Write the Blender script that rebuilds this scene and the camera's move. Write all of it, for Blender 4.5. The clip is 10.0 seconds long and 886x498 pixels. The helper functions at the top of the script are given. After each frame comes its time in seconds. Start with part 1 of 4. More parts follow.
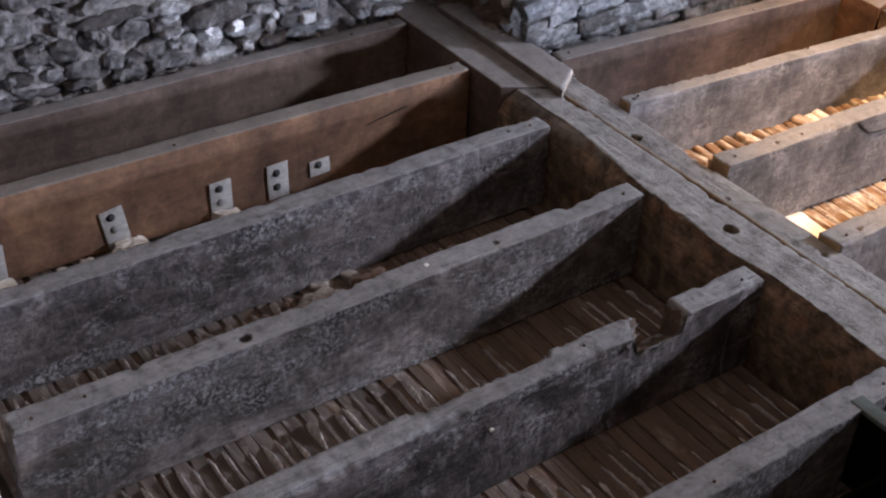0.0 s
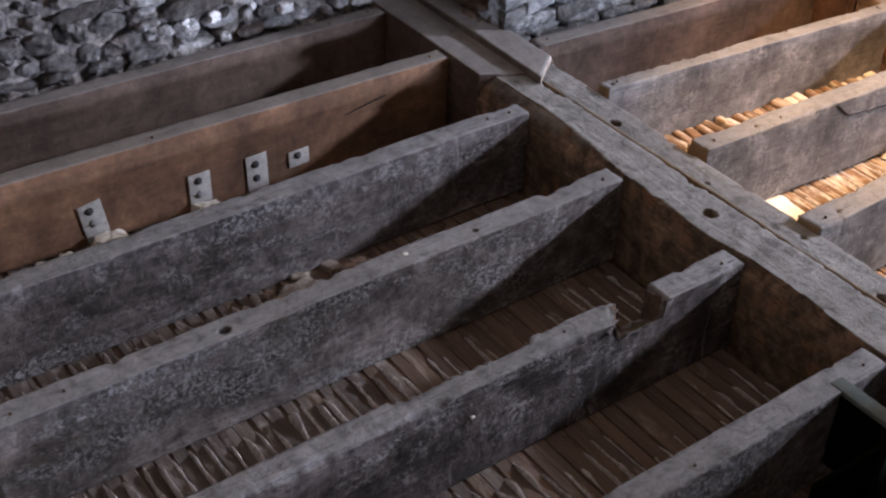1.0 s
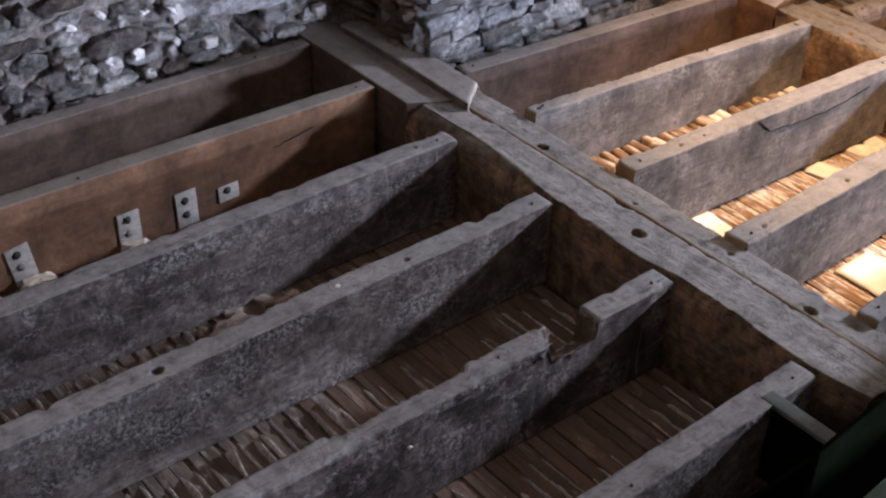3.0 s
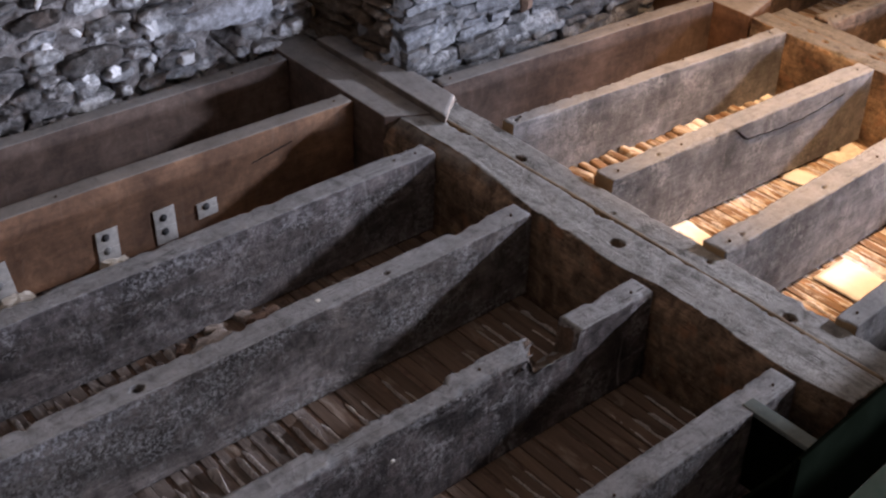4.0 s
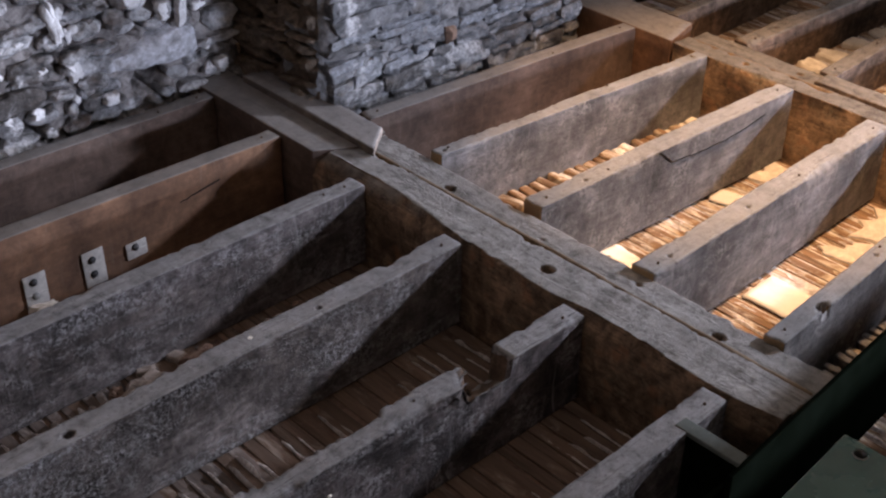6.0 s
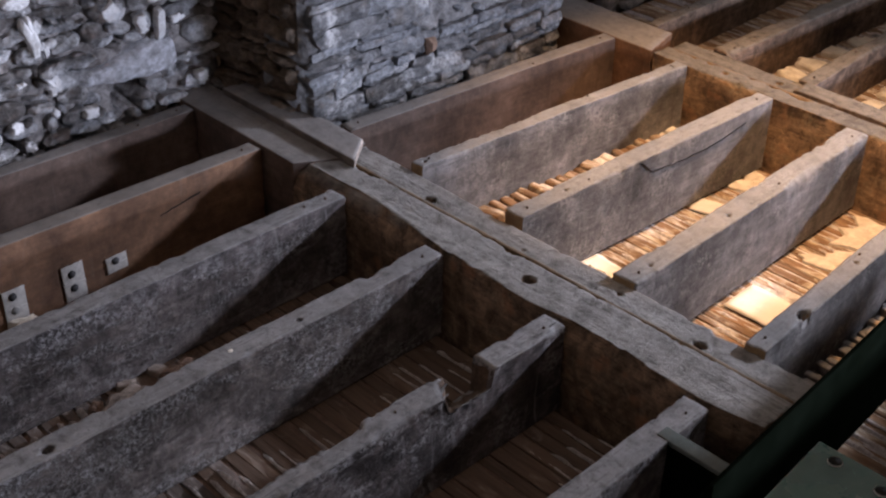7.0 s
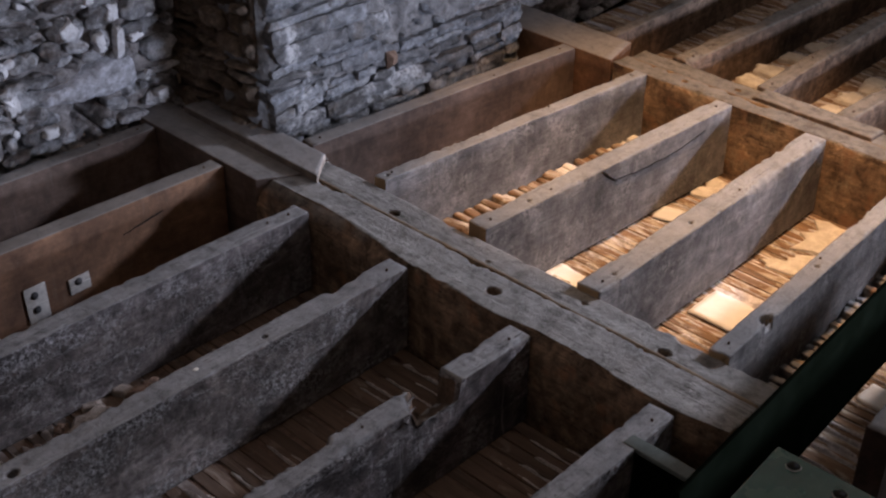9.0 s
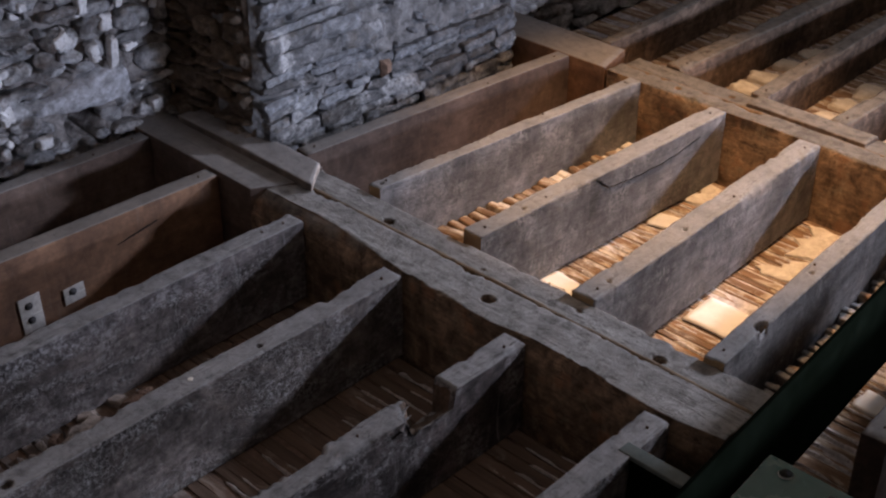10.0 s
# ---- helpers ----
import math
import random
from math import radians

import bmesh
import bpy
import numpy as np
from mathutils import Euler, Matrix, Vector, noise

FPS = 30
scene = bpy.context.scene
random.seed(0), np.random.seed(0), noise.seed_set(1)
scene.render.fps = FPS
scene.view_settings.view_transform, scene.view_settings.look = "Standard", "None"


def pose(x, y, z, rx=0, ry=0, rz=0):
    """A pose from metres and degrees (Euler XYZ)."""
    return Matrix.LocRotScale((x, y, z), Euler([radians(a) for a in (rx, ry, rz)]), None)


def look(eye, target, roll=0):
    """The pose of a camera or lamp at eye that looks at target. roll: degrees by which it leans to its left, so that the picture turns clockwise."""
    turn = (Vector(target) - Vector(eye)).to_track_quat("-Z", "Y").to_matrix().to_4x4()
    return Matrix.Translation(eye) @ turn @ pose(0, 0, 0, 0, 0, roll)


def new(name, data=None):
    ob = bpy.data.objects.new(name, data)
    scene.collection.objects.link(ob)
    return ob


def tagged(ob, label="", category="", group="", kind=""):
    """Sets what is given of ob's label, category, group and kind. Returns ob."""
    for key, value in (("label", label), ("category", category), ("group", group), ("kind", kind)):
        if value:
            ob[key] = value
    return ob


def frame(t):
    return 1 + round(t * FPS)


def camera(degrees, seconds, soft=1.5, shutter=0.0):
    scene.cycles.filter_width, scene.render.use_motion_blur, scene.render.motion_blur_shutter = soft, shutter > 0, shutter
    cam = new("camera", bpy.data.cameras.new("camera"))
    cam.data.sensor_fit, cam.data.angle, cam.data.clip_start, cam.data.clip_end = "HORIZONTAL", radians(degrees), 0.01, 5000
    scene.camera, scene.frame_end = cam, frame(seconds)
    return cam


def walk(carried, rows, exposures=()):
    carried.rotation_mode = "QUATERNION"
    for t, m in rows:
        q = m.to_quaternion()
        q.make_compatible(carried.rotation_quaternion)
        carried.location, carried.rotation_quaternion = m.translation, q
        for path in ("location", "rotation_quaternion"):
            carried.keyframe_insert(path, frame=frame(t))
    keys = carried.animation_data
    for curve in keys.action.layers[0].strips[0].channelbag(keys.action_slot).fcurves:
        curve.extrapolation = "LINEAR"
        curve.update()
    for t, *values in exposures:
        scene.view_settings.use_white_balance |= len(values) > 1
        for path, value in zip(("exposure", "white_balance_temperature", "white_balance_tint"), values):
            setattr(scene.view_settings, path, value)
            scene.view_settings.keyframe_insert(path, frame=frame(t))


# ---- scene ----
cam = camera(38.1, 10.0, soft=2.25)
PATH = [
    (0, (-2.005, -1.927, 1.73), (-1.052, -0.604, 0.572), 3.0),
    (0.5, (-1.996, -1.931, 1.727), (-1.041, -0.619, 0.557), 2.7),
    (1, (-1.987, -1.936, 1.727), (-1.024, -0.632, 0.556), 2.5),
    (1.5, (-1.982, -1.938, 1.731), (-0.997, -0.649, 0.562), 2.2),
    (2, (-1.981, -1.938, 1.734), (-0.971, -0.662, 0.572), 2.4),
    (2.5, (-1.973, -1.945, 1.741), (-0.941, -0.674, 0.591), 2.2),
    (4, (-1.964, -1.951, 1.747), (-0.888, -0.694, 0.624), 1.7),
    (4.5, (-1.956, -1.959, 1.747), (-0.861, -0.707, 0.635), 1.1),
    (5, (-1.951, -1.965, 1.749), (-0.835, -0.725, 0.645), 0.9),
    (5.5, (-1.953, -1.967, 1.754), (-0.811, -0.742, 0.662), 1.2),
    (7, (-1.94, -1.977, 1.751), (-0.755, -0.769, 0.685), 1.3),
    (7.5, (-1.938, -1.979, 1.752), (-0.743, -0.777, 0.691), 1.2),
    (8, (-1.934, -1.984, 1.752), (-0.726, -0.793, 0.693), 0.8),
    (8.5, (-1.934, -1.986, 1.756), (-0.715, -0.804, 0.7), 0.9),
    (9, (-1.935, -1.986, 1.757), (-0.708, -0.806, 0.707), 0.9),
    (9.5, (-1.934, -1.987, 1.76), (-0.705, -0.806, 0.715), 0.8),
    (10, (-1.93, -1.989, 1.758), (-0.695, -0.808, 0.718), 0.7),
]
walk(cam, [(t, look(eye, target, roll)) for t, eye, target, roll in PATH],
     exposures=[(0.0, -0.13, 6800, 22), (5.0, -0.3, 6850, 23), (7.5, -0.54, 6850, 23), (10.0, -0.85, 6750, 23)])

# ---------------------------------------------------------------- light
world = bpy.data.worlds.new("sky")
scene.world = world
world.use_nodes = True
wn = world.node_tree.nodes
sky = wn.new("ShaderNodeTexSky")
sky.sky_type, sky.sun_disc = "NISHITA", False
sky.sun_elevation, sky.sun_rotation = radians(35), radians(120)
wn["Background"].inputs[1].default_value = 0.1
world.node_tree.links.new(sky.outputs[0], wn["Background"].inputs[0])


def lamp(name, kind, m, energy, colour, size=(0.5, 0.5)):
    data = bpy.data.lights.new(name, kind)
    data.energy, data.color = energy, colour
    if kind == "AREA":
        data.shape, data.size, data.size_y = "RECTANGLE", size[0], size[1]
    ob = new(name, data)
    ob.matrix_world = m
    return ob


# daylight through the small deep window in the east wall, which lets it out as a narrow beam
beam_light = lamp("east_window_daylight", "SPOT", look((4.36, -1.9, 1.7), (-0.62, 0.3, -0.1)), 1900, (0.73, 0.85, 1.0))
beam_light.data.spot_size, beam_light.data.spot_blend, beam_light.data.shadow_soft_size = radians(35), 1.0, 0.18
# soft fill daylight, added as from an unseen low window behind the viewer
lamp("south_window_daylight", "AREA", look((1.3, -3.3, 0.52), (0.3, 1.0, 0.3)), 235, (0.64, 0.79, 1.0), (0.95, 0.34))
# warm spotlight under the ceiling over the lit bay
spot = lamp("ceiling_spotlight", "SPOT", look((0.98, -0.5, 2.4), (1.16, -0.12, -0.25)), 575, (1.0, 0.64, 0.32))
spot.data.spot_size, spot.data.spot_blend, spot.data.shadow_soft_size = radians(46), 0.7, 0.05


# ---------------------------------------------------------------- materials
class Mat:
    """A small node builder for one principled material."""

    def __init__(self, name, rough=0.85, metal=0.0):
        self.m = bpy.data.materials.new(name)
        self.m.use_nodes = True
        self.t = self.m.node_tree
        self.p = self.t.nodes["Principled BSDF"]
        self.p.inputs["Roughness"].default_value = rough
        self.p.inputs["Metallic"].default_value = metal
        self.p.inputs["Specular IOR Level"].default_value = 0.3

    def node(self, kind, **props):
        n = self.t.nodes.new(kind)
        for k, v in props.items():
            if k == "operation":
                n.operation = v
            elif k == "blend_type":
                n.blend_type = v
            elif k == "data_type":
                n.data_type = v
        return n

    def link(self, a, b):
        self.t.links.new(a, b)

    def coords(self, scale=(1, 1, 1), own=True):
        tc = self.node("ShaderNodeTexCoord")
        mp = self.node("ShaderNodeMapping")
        mp.inputs["Scale"].default_value = scale
        if own:
            info = self.node("ShaderNodeObjectInfo")
            add = self.node("ShaderNodeVectorMath", operation="MULTIPLY_ADD")
            add.inputs[1].default_value = (1, 1, 1)
            mul = self.node("ShaderNodeMath", operation="MULTIPLY")
            mul.inputs[1].default_value = 37.0
            self.link(info.outputs["Random"], mul.inputs[0])
            self.link(tc.outputs["Object"], add.inputs[0])
            self.link(mul.outputs[0], add.inputs[2])
            self.link(add.outputs[0], mp.inputs["Vector"])
        else:
            geo = self.node("ShaderNodeNewGeometry")
            self.link(geo.outputs["Position"], mp.inputs["Vector"])
        return mp.outputs[0]

    def noise(self, vec, scale, detail=5, rough=0.6, warp=0.0):
        n = self.node("ShaderNodeTexNoise")
        n.inputs["Scale"].default_value, n.inputs["Detail"].default_value = scale, detail
        n.inputs["Roughness"].default_value, n.inputs["Distortion"].default_value = rough, warp
        self.link(vec, n.inputs["Vector"])
        return n.outputs[0]

    def ramp(self, fac, *stops):
        r = self.node("ShaderNodeValToRGB")
        el = r.color_ramp.elements
        while len(el) < len(stops):
            el.new(0.5)
        for e, (at, c) in zip(el, stops):
            e.position = at
            e.color = (*c, 1) if isinstance(c, tuple) else (c, c, c, 1)
        self.link(fac, r.inputs[0])
        return r.outputs[0]

    def mix(self, fac, a, b, how="MIX"):
        n = self.node("ShaderNodeMix", data_type="RGBA", blend_type=how)
        for at, v in ((0, fac), (6, a), (7, b)):
            socket = n.inputs[at]
            if isinstance(v, (int, float)):
                socket.default_value = v if at == 0 else (v, v, v, 1)
            elif isinstance(v, tuple):
                socket.default_value = (*v, 1)
            else:
                self.link(v, socket)
        return n.outputs[2]

    def math(self, op, a, b):
        n = self.node("ShaderNodeMath", operation=op)
        for socket, v in zip(n.inputs, (a, b)):
            if isinstance(v, (int, float)):
                socket.default_value = v
            else:
                self.link(v, socket)
        return n.outputs[0]

    def upward(self, low, high):
        geo = self.node("ShaderNodeNewGeometry")
        sep = self.node("ShaderNodeSeparateXYZ")
        self.link(geo.outputs["Normal"], sep.inputs[0])
        return self.ramp(sep.outputs[2], (low, 0.0), (high, 1.0))

    def random(self):
        return self.node("ShaderNodeObjectInfo").outputs["Random"]

    def done(self, colour, bumps=(), rough=None):
        self.link(colour, self.p.inputs["Base Color"]) if not isinstance(colour, tuple) else None
        if isinstance(colour, tuple):
            self.p.inputs["Base Color"].default_value = (*colour, 1)
        last = None
        for height, strength, distance in bumps:
            b = self.node("ShaderNodeBump")
            b.inputs["Strength"].default_value, b.inputs["Distance"].default_value = strength, distance
            self.link(height, b.inputs["Height"])
            if last is not None:
                self.link(last, b.inputs["Normal"])
            last = b.outputs[0]
        if last is not None:
            self.link(last, self.p.inputs["Normal"])
        if rough is not None:
            self.link(rough, self.p.inputs["Roughness"])
        return self.m


def wood(name, dark, light, stain, dust, stain_at=0.56, knots=None, bump=0.6, splits=0.0, ends=None, grime=0.8, crust=None):
    """Sawn timber, grain along its own x; pale stains on the faces and dust on what looks up."""
    w = Mat(name)
    along = w.coords((1.6, 22, 22))
    plain = w.coords()
    grain = w.noise(along, 3.0, 8, 0.65, 0.6)
    patches = w.noise(plain, 4.5, 6, 0.62, 0.3)
    specks = w.noise(plain, 75, 6, 0.75)
    body = w.mix(w.ramp(w.mix(0.62, grain, patches), (0.34, 0.0), (0.64, 1.0)), dark, light)
    body = w.mix(0.75, body, w.ramp(patches, (0.3, (0.45, 0.43, 0.42)), (0.65, (1.15, 1.12, 1.1))), "MULTIPLY")
    zones = w.noise(w.coords((0.7, 1, 1.4)), 2.6, 4, 0.55, 0.5)
    body = w.mix(grime, body, w.ramp(zones, (0.36, (0.74, 0.72, 0.72)), (0.62, (1.34, 1.34, 1.36))), "MULTIPLY")
    dirt = w.noise(plain, 26, 8, 0.7, 0.4)
    body = w.mix(grime, body, w.ramp(dirt, (0.36, (0.3, 0.28, 0.275)), (0.5, (0.95, 0.95, 0.95)), (0.64, (1.75, 1.72, 1.7))), "MULTIPLY")
    drips = w.noise(w.coords((34, 34, 4)), 1.4, 6, 0.65, 0.7)
    body = w.mix(w.ramp(drips, (0.58, 0.0), (0.72, 0.28)), body, stain)
    if knots:
        spots = w.noise(plain, 13, 2, 0.5)
        body = w.mix(w.ramp(spots, (0.6, 0.0), (0.7, 0.6)), body, knots)
    white = w.noise(plain, 7.0, 8, 0.72, 0.5)
    cover = w.math("MULTIPLY", w.ramp(white, (stain_at, 0.0), (stain_at + 0.2, 0.7)), w.ramp(specks, (0.46, 0.0), (0.54, 1.0)))
    body = w.mix(cover, body, stain)
    lumps = None
    if crust:
        # lime splashed in irregular crumbs over parts of the faces
        field, crumbs = w.noise(w.coords((0.8, 1, 2.2)), 3.2, 7, 0.66, 0.8), w.noise(plain, 80, 6, 0.75, 0.4)
        lumps = w.math("MULTIPLY", w.ramp(field, (crust, 0.0), (crust + 0.12, 1.0)), w.ramp(crumbs, (0.46, 0.0), (0.58, 1.0)))
        lumps = w.math("MULTIPLY", lumps, w.math("SUBTRACT", 1.0, w.upward(0.3, 0.7)))
        body = w.mix(w.math("MULTIPLY", lumps, 0.85), body, tuple(c * 1.1 for c in stain))
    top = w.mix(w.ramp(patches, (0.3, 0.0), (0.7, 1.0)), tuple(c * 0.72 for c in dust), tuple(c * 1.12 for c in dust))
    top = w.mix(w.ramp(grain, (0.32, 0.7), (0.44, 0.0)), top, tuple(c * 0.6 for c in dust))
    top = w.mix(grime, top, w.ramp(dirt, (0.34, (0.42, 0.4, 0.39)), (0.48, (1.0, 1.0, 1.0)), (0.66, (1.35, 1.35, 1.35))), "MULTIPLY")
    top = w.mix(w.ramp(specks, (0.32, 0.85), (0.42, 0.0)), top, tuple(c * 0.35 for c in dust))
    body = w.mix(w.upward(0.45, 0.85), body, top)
    if ends:
        facing = w.node("ShaderNodeSeparateXYZ")
        w.link(w.node("ShaderNodeTexCoord").outputs["Normal"], facing.inputs[0])
        side = w.node("ShaderNodeMath", operation="ABSOLUTE")
        w.link(facing.outputs[0], side.inputs[0])
        body = w.mix(w.ramp(side.outputs[0], (0.75, 0.0), (0.9, 0.85)), body, ends)
    if splits:
        thin = w.noise(w.coords((1.1, 34, 34)), 1.7, 4, 0.55, 0.5)
        line = w.ramp(thin, (0.485, 0.0), (0.5, 1.0), (0.515, 0.0))
        line = w.math("MULTIPLY", line, w.ramp(patches, (0.4, 0.0), (0.6, splits)))
        body = w.mix(line, body, tuple(c * 0.3 for c in dark))
    relief = [(grain, bump, 0.004), (dirt, bump * 0.8, 0.006), (specks, bump, 0.003), (white, bump * 0.6, 0.006)]
    if lumps is not None:
        relief.append((lumps, 1.0, 0.006))
    return w.done(body, relief)


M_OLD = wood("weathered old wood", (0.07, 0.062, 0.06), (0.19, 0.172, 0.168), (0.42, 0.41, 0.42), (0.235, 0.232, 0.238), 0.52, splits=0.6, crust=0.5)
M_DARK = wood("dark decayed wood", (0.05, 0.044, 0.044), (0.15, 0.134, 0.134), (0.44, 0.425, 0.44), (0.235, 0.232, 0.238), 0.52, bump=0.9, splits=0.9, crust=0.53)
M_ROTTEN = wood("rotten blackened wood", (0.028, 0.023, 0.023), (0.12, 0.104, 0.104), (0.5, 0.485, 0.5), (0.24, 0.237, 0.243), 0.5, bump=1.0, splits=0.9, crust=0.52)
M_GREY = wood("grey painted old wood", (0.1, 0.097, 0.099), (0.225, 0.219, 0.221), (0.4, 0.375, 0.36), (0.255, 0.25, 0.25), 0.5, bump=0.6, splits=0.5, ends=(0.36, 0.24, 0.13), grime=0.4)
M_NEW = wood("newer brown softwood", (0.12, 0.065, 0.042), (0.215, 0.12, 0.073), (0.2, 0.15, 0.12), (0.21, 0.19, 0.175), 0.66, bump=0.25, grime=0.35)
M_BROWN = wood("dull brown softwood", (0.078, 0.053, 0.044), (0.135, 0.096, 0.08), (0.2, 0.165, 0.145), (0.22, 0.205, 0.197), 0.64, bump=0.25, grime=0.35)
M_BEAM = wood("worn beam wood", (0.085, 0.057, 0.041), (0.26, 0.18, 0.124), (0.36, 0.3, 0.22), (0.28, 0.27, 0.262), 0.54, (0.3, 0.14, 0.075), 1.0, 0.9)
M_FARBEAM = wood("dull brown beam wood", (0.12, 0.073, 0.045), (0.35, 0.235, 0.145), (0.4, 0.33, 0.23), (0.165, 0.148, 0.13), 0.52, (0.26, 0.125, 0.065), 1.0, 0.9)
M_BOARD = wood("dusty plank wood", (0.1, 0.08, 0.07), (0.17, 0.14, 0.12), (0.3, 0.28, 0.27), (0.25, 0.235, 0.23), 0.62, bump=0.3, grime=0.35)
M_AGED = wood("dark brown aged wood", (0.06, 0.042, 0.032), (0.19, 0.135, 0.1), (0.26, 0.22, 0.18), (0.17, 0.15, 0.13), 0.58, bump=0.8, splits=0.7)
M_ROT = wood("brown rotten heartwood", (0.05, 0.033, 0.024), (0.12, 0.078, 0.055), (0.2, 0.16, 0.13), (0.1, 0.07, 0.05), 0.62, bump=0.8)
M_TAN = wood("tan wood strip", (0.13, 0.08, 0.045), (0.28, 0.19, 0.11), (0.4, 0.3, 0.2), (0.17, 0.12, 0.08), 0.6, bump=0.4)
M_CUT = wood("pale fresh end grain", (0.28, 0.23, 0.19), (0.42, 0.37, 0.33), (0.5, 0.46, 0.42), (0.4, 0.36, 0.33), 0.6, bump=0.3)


def lath_material(name, dark, light, smear_at, smear_colour):
    w = Mat(name)
    along = w.coords((30, 2.5, 30))
    plain = w.coords()
    grain = w.noise(along, 2.0, 7, 0.6, 0.4)
    smear = w.noise(w.coords((14, 5, 10)), 1.6, 7, 0.7, 0.8)
    body = w.mix(w.ramp(grain, (0.3, 0.0), (0.7, 1.0)), dark, light)
    tone = w.ramp(w.random(), (0.0, (0.75, 0.75, 0.75)), (1.0, (1.12, 1.08, 1.05)))
    body = w.mix(1.0, body, tone, "MULTIPLY")
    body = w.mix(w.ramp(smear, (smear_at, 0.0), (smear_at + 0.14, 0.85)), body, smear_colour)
    return w.done(body, ((grain, 0.7, 0.003), (smear, 0.5, 0.004)))


def plaster_material(name, low, high, scale=9, bump=0.7):
    w = Mat(name, 0.9)
    plain = w.coords()
    a, b = w.noise(plain, scale, 7, 0.65, 0.4), w.noise(plain, 90, 5, 0.7)
    body = w.mix(w.ramp(a, (0.35, 0.0), (0.65, 1.0)), low, high)
    body = w.mix(w.ramp(b, (0.25, 0.5), (0.4, 0.0)), body, tuple(c * 0.5 for c in low))
    return w.done(body, ((a, bump, 0.008), (b, bump, 0.003)))


M_LATH = lath_material("brown lath wood", (0.09, 0.06, 0.045), (0.175, 0.12, 0.09), 0.57, (0.3, 0.24, 0.2))
M_DUSTY = lath_material("dusty grey-brown lath wood", (0.09, 0.07, 0.062), (0.19, 0.155, 0.14), 0.53, (0.34, 0.3, 0.28))
# lime smears, with the lit bay's extra brightness also put into the wood colour
M_LIMED = lath_material("lime-smeared lath wood lightened as lit", (0.13, 0.075, 0.042), (0.32, 0.2, 0.12), 0.49, (0.62, 0.54, 0.43))
M_NIB = plaster_material("grimy plaster key", (0.36, 0.31, 0.29), (0.78, 0.73, 0.71), 40)
M_LIME = plaster_material("cream lime plaster", (0.56, 0.49, 0.4), (0.8, 0.74, 0.64), 22, 1.0)
M_WHITE = plaster_material("clean white plaster", (0.68, 0.64, 0.58), (0.82, 0.79, 0.74), 6, 0.25)
M_CHALK = plaster_material("dirty white lime", (0.55, 0.54, 0.55), (0.84, 0.84, 0.86), 35, 1.0)
# ochre of the unseen walls and ceiling, chosen so bounced light warms the shadows
M_ROOM = plaster_material("ochre bounce colour", (0.54, 0.43, 0.32), (0.7, 0.57, 0.44), 3)
M_EARTH = plaster_material("dark dusty boards", (0.05, 0.04, 0.033), (0.09, 0.07, 0.055), 8)


def stone_material(name, a, b, brown, lime, lime_at):
    w = Mat(name, 0.88)
    plain, place = w.coords(), w.coords(own=False)
    veins = w.noise(w.coords((6, 6, 26)), 2.2, 8, 0.65, 0.6)
    big, fine = w.noise(plain, 9, 7, 0.66), w.noise(plain, 85, 6, 0.72)
    body = w.mix(w.ramp(veins, (0.3, 0.0), (0.7, 1.0)), a, b)
    body = w.mix(1.0, body, w.ramp(w.random(), (0.0, (0.5, 0.46, 0.43)), (0.35, (0.85, 0.83, 0.82)), (0.7, (1.08, 1.09, 1.12)), (1.0, (1.45, 1.45, 1.45))), "MULTIPLY")
    body = w.mix(w.ramp(big, (0.54, 0.0), (0.7, 0.75)), body, brown)
    grit = w.noise(plain, 34, 8, 0.72, 0.3)
    body = w.mix(0.9, body, w.ramp(grit, (0.3, (0.35, 0.33, 0.32)), (0.5, (0.95, 0.95, 0.95)), (0.7, (1.7, 1.7, 1.72))), "MULTIPLY")
    wash = w.noise(place, 7, 8, 0.68, 0.4)
    body = w.mix(w.math("MULTIPLY", w.ramp(wash, (lime_at, 0.0), (lime_at + 0.1, 1.0)), w.ramp(fine, (0.35, 0.2), (0.55, 1.0))), body, lime)
    body = w.mix(w.ramp(fine, (0.28, 0.7), (0.42, 0.0)), body, tuple(c * 0.4 for c in a))
    return w.done(body, ((veins, 1.0, 0.014), (big, 0.9, 0.016), (grit, 1.0, 0.01), (fine, 1.0, 0.007), (w.noise(plain, 240, 3, 0.7), 0.8, 0.003)))


M_RUBBLE = stone_material("grey rubble stone", (0.15, 0.145, 0.15), (0.45, 0.45, 0.46), (0.18, 0.125, 0.1), (0.76, 0.76, 0.79), 0.5)
# darker variant for the stones at the rubble wall's left end
M_DARKRUBBLE = stone_material("darker grey rubble stone", (0.075, 0.07, 0.07), (0.25, 0.24, 0.24), (0.13, 0.095, 0.08), (0.45, 0.44, 0.45), 0.56)
M_PALE = stone_material("smooth pale grey stone", (0.42, 0.42, 0.44), (0.6, 0.6, 0.63), (0.45, 0.42, 0.41), (0.5, 0.5, 0.52), 0.62)
M_SLATE = stone_material("blue grey slate stone", (0.105, 0.11, 0.12), (0.275, 0.285, 0.305), (0.165, 0.14, 0.12), (0.54, 0.54, 0.56), 0.53)
# brown stone of the return, with that face's shade put into its colour
M_SHADE = stone_material("brown stone darkened as shaded", (0.1, 0.075, 0.055), (0.22, 0.165, 0.125), (0.12, 0.075, 0.045), (0.3, 0.25, 0.2), 0.7)
M_MORTAR = plaster_material("crumbling lime mortar", (0.07, 0.058, 0.054), (0.36, 0.335, 0.33), 24, 1.0)
M_GROUT = plaster_material("dull grey earth mortar", (0.09, 0.085, 0.085), (0.24, 0.235, 0.24), 30, 1.0)
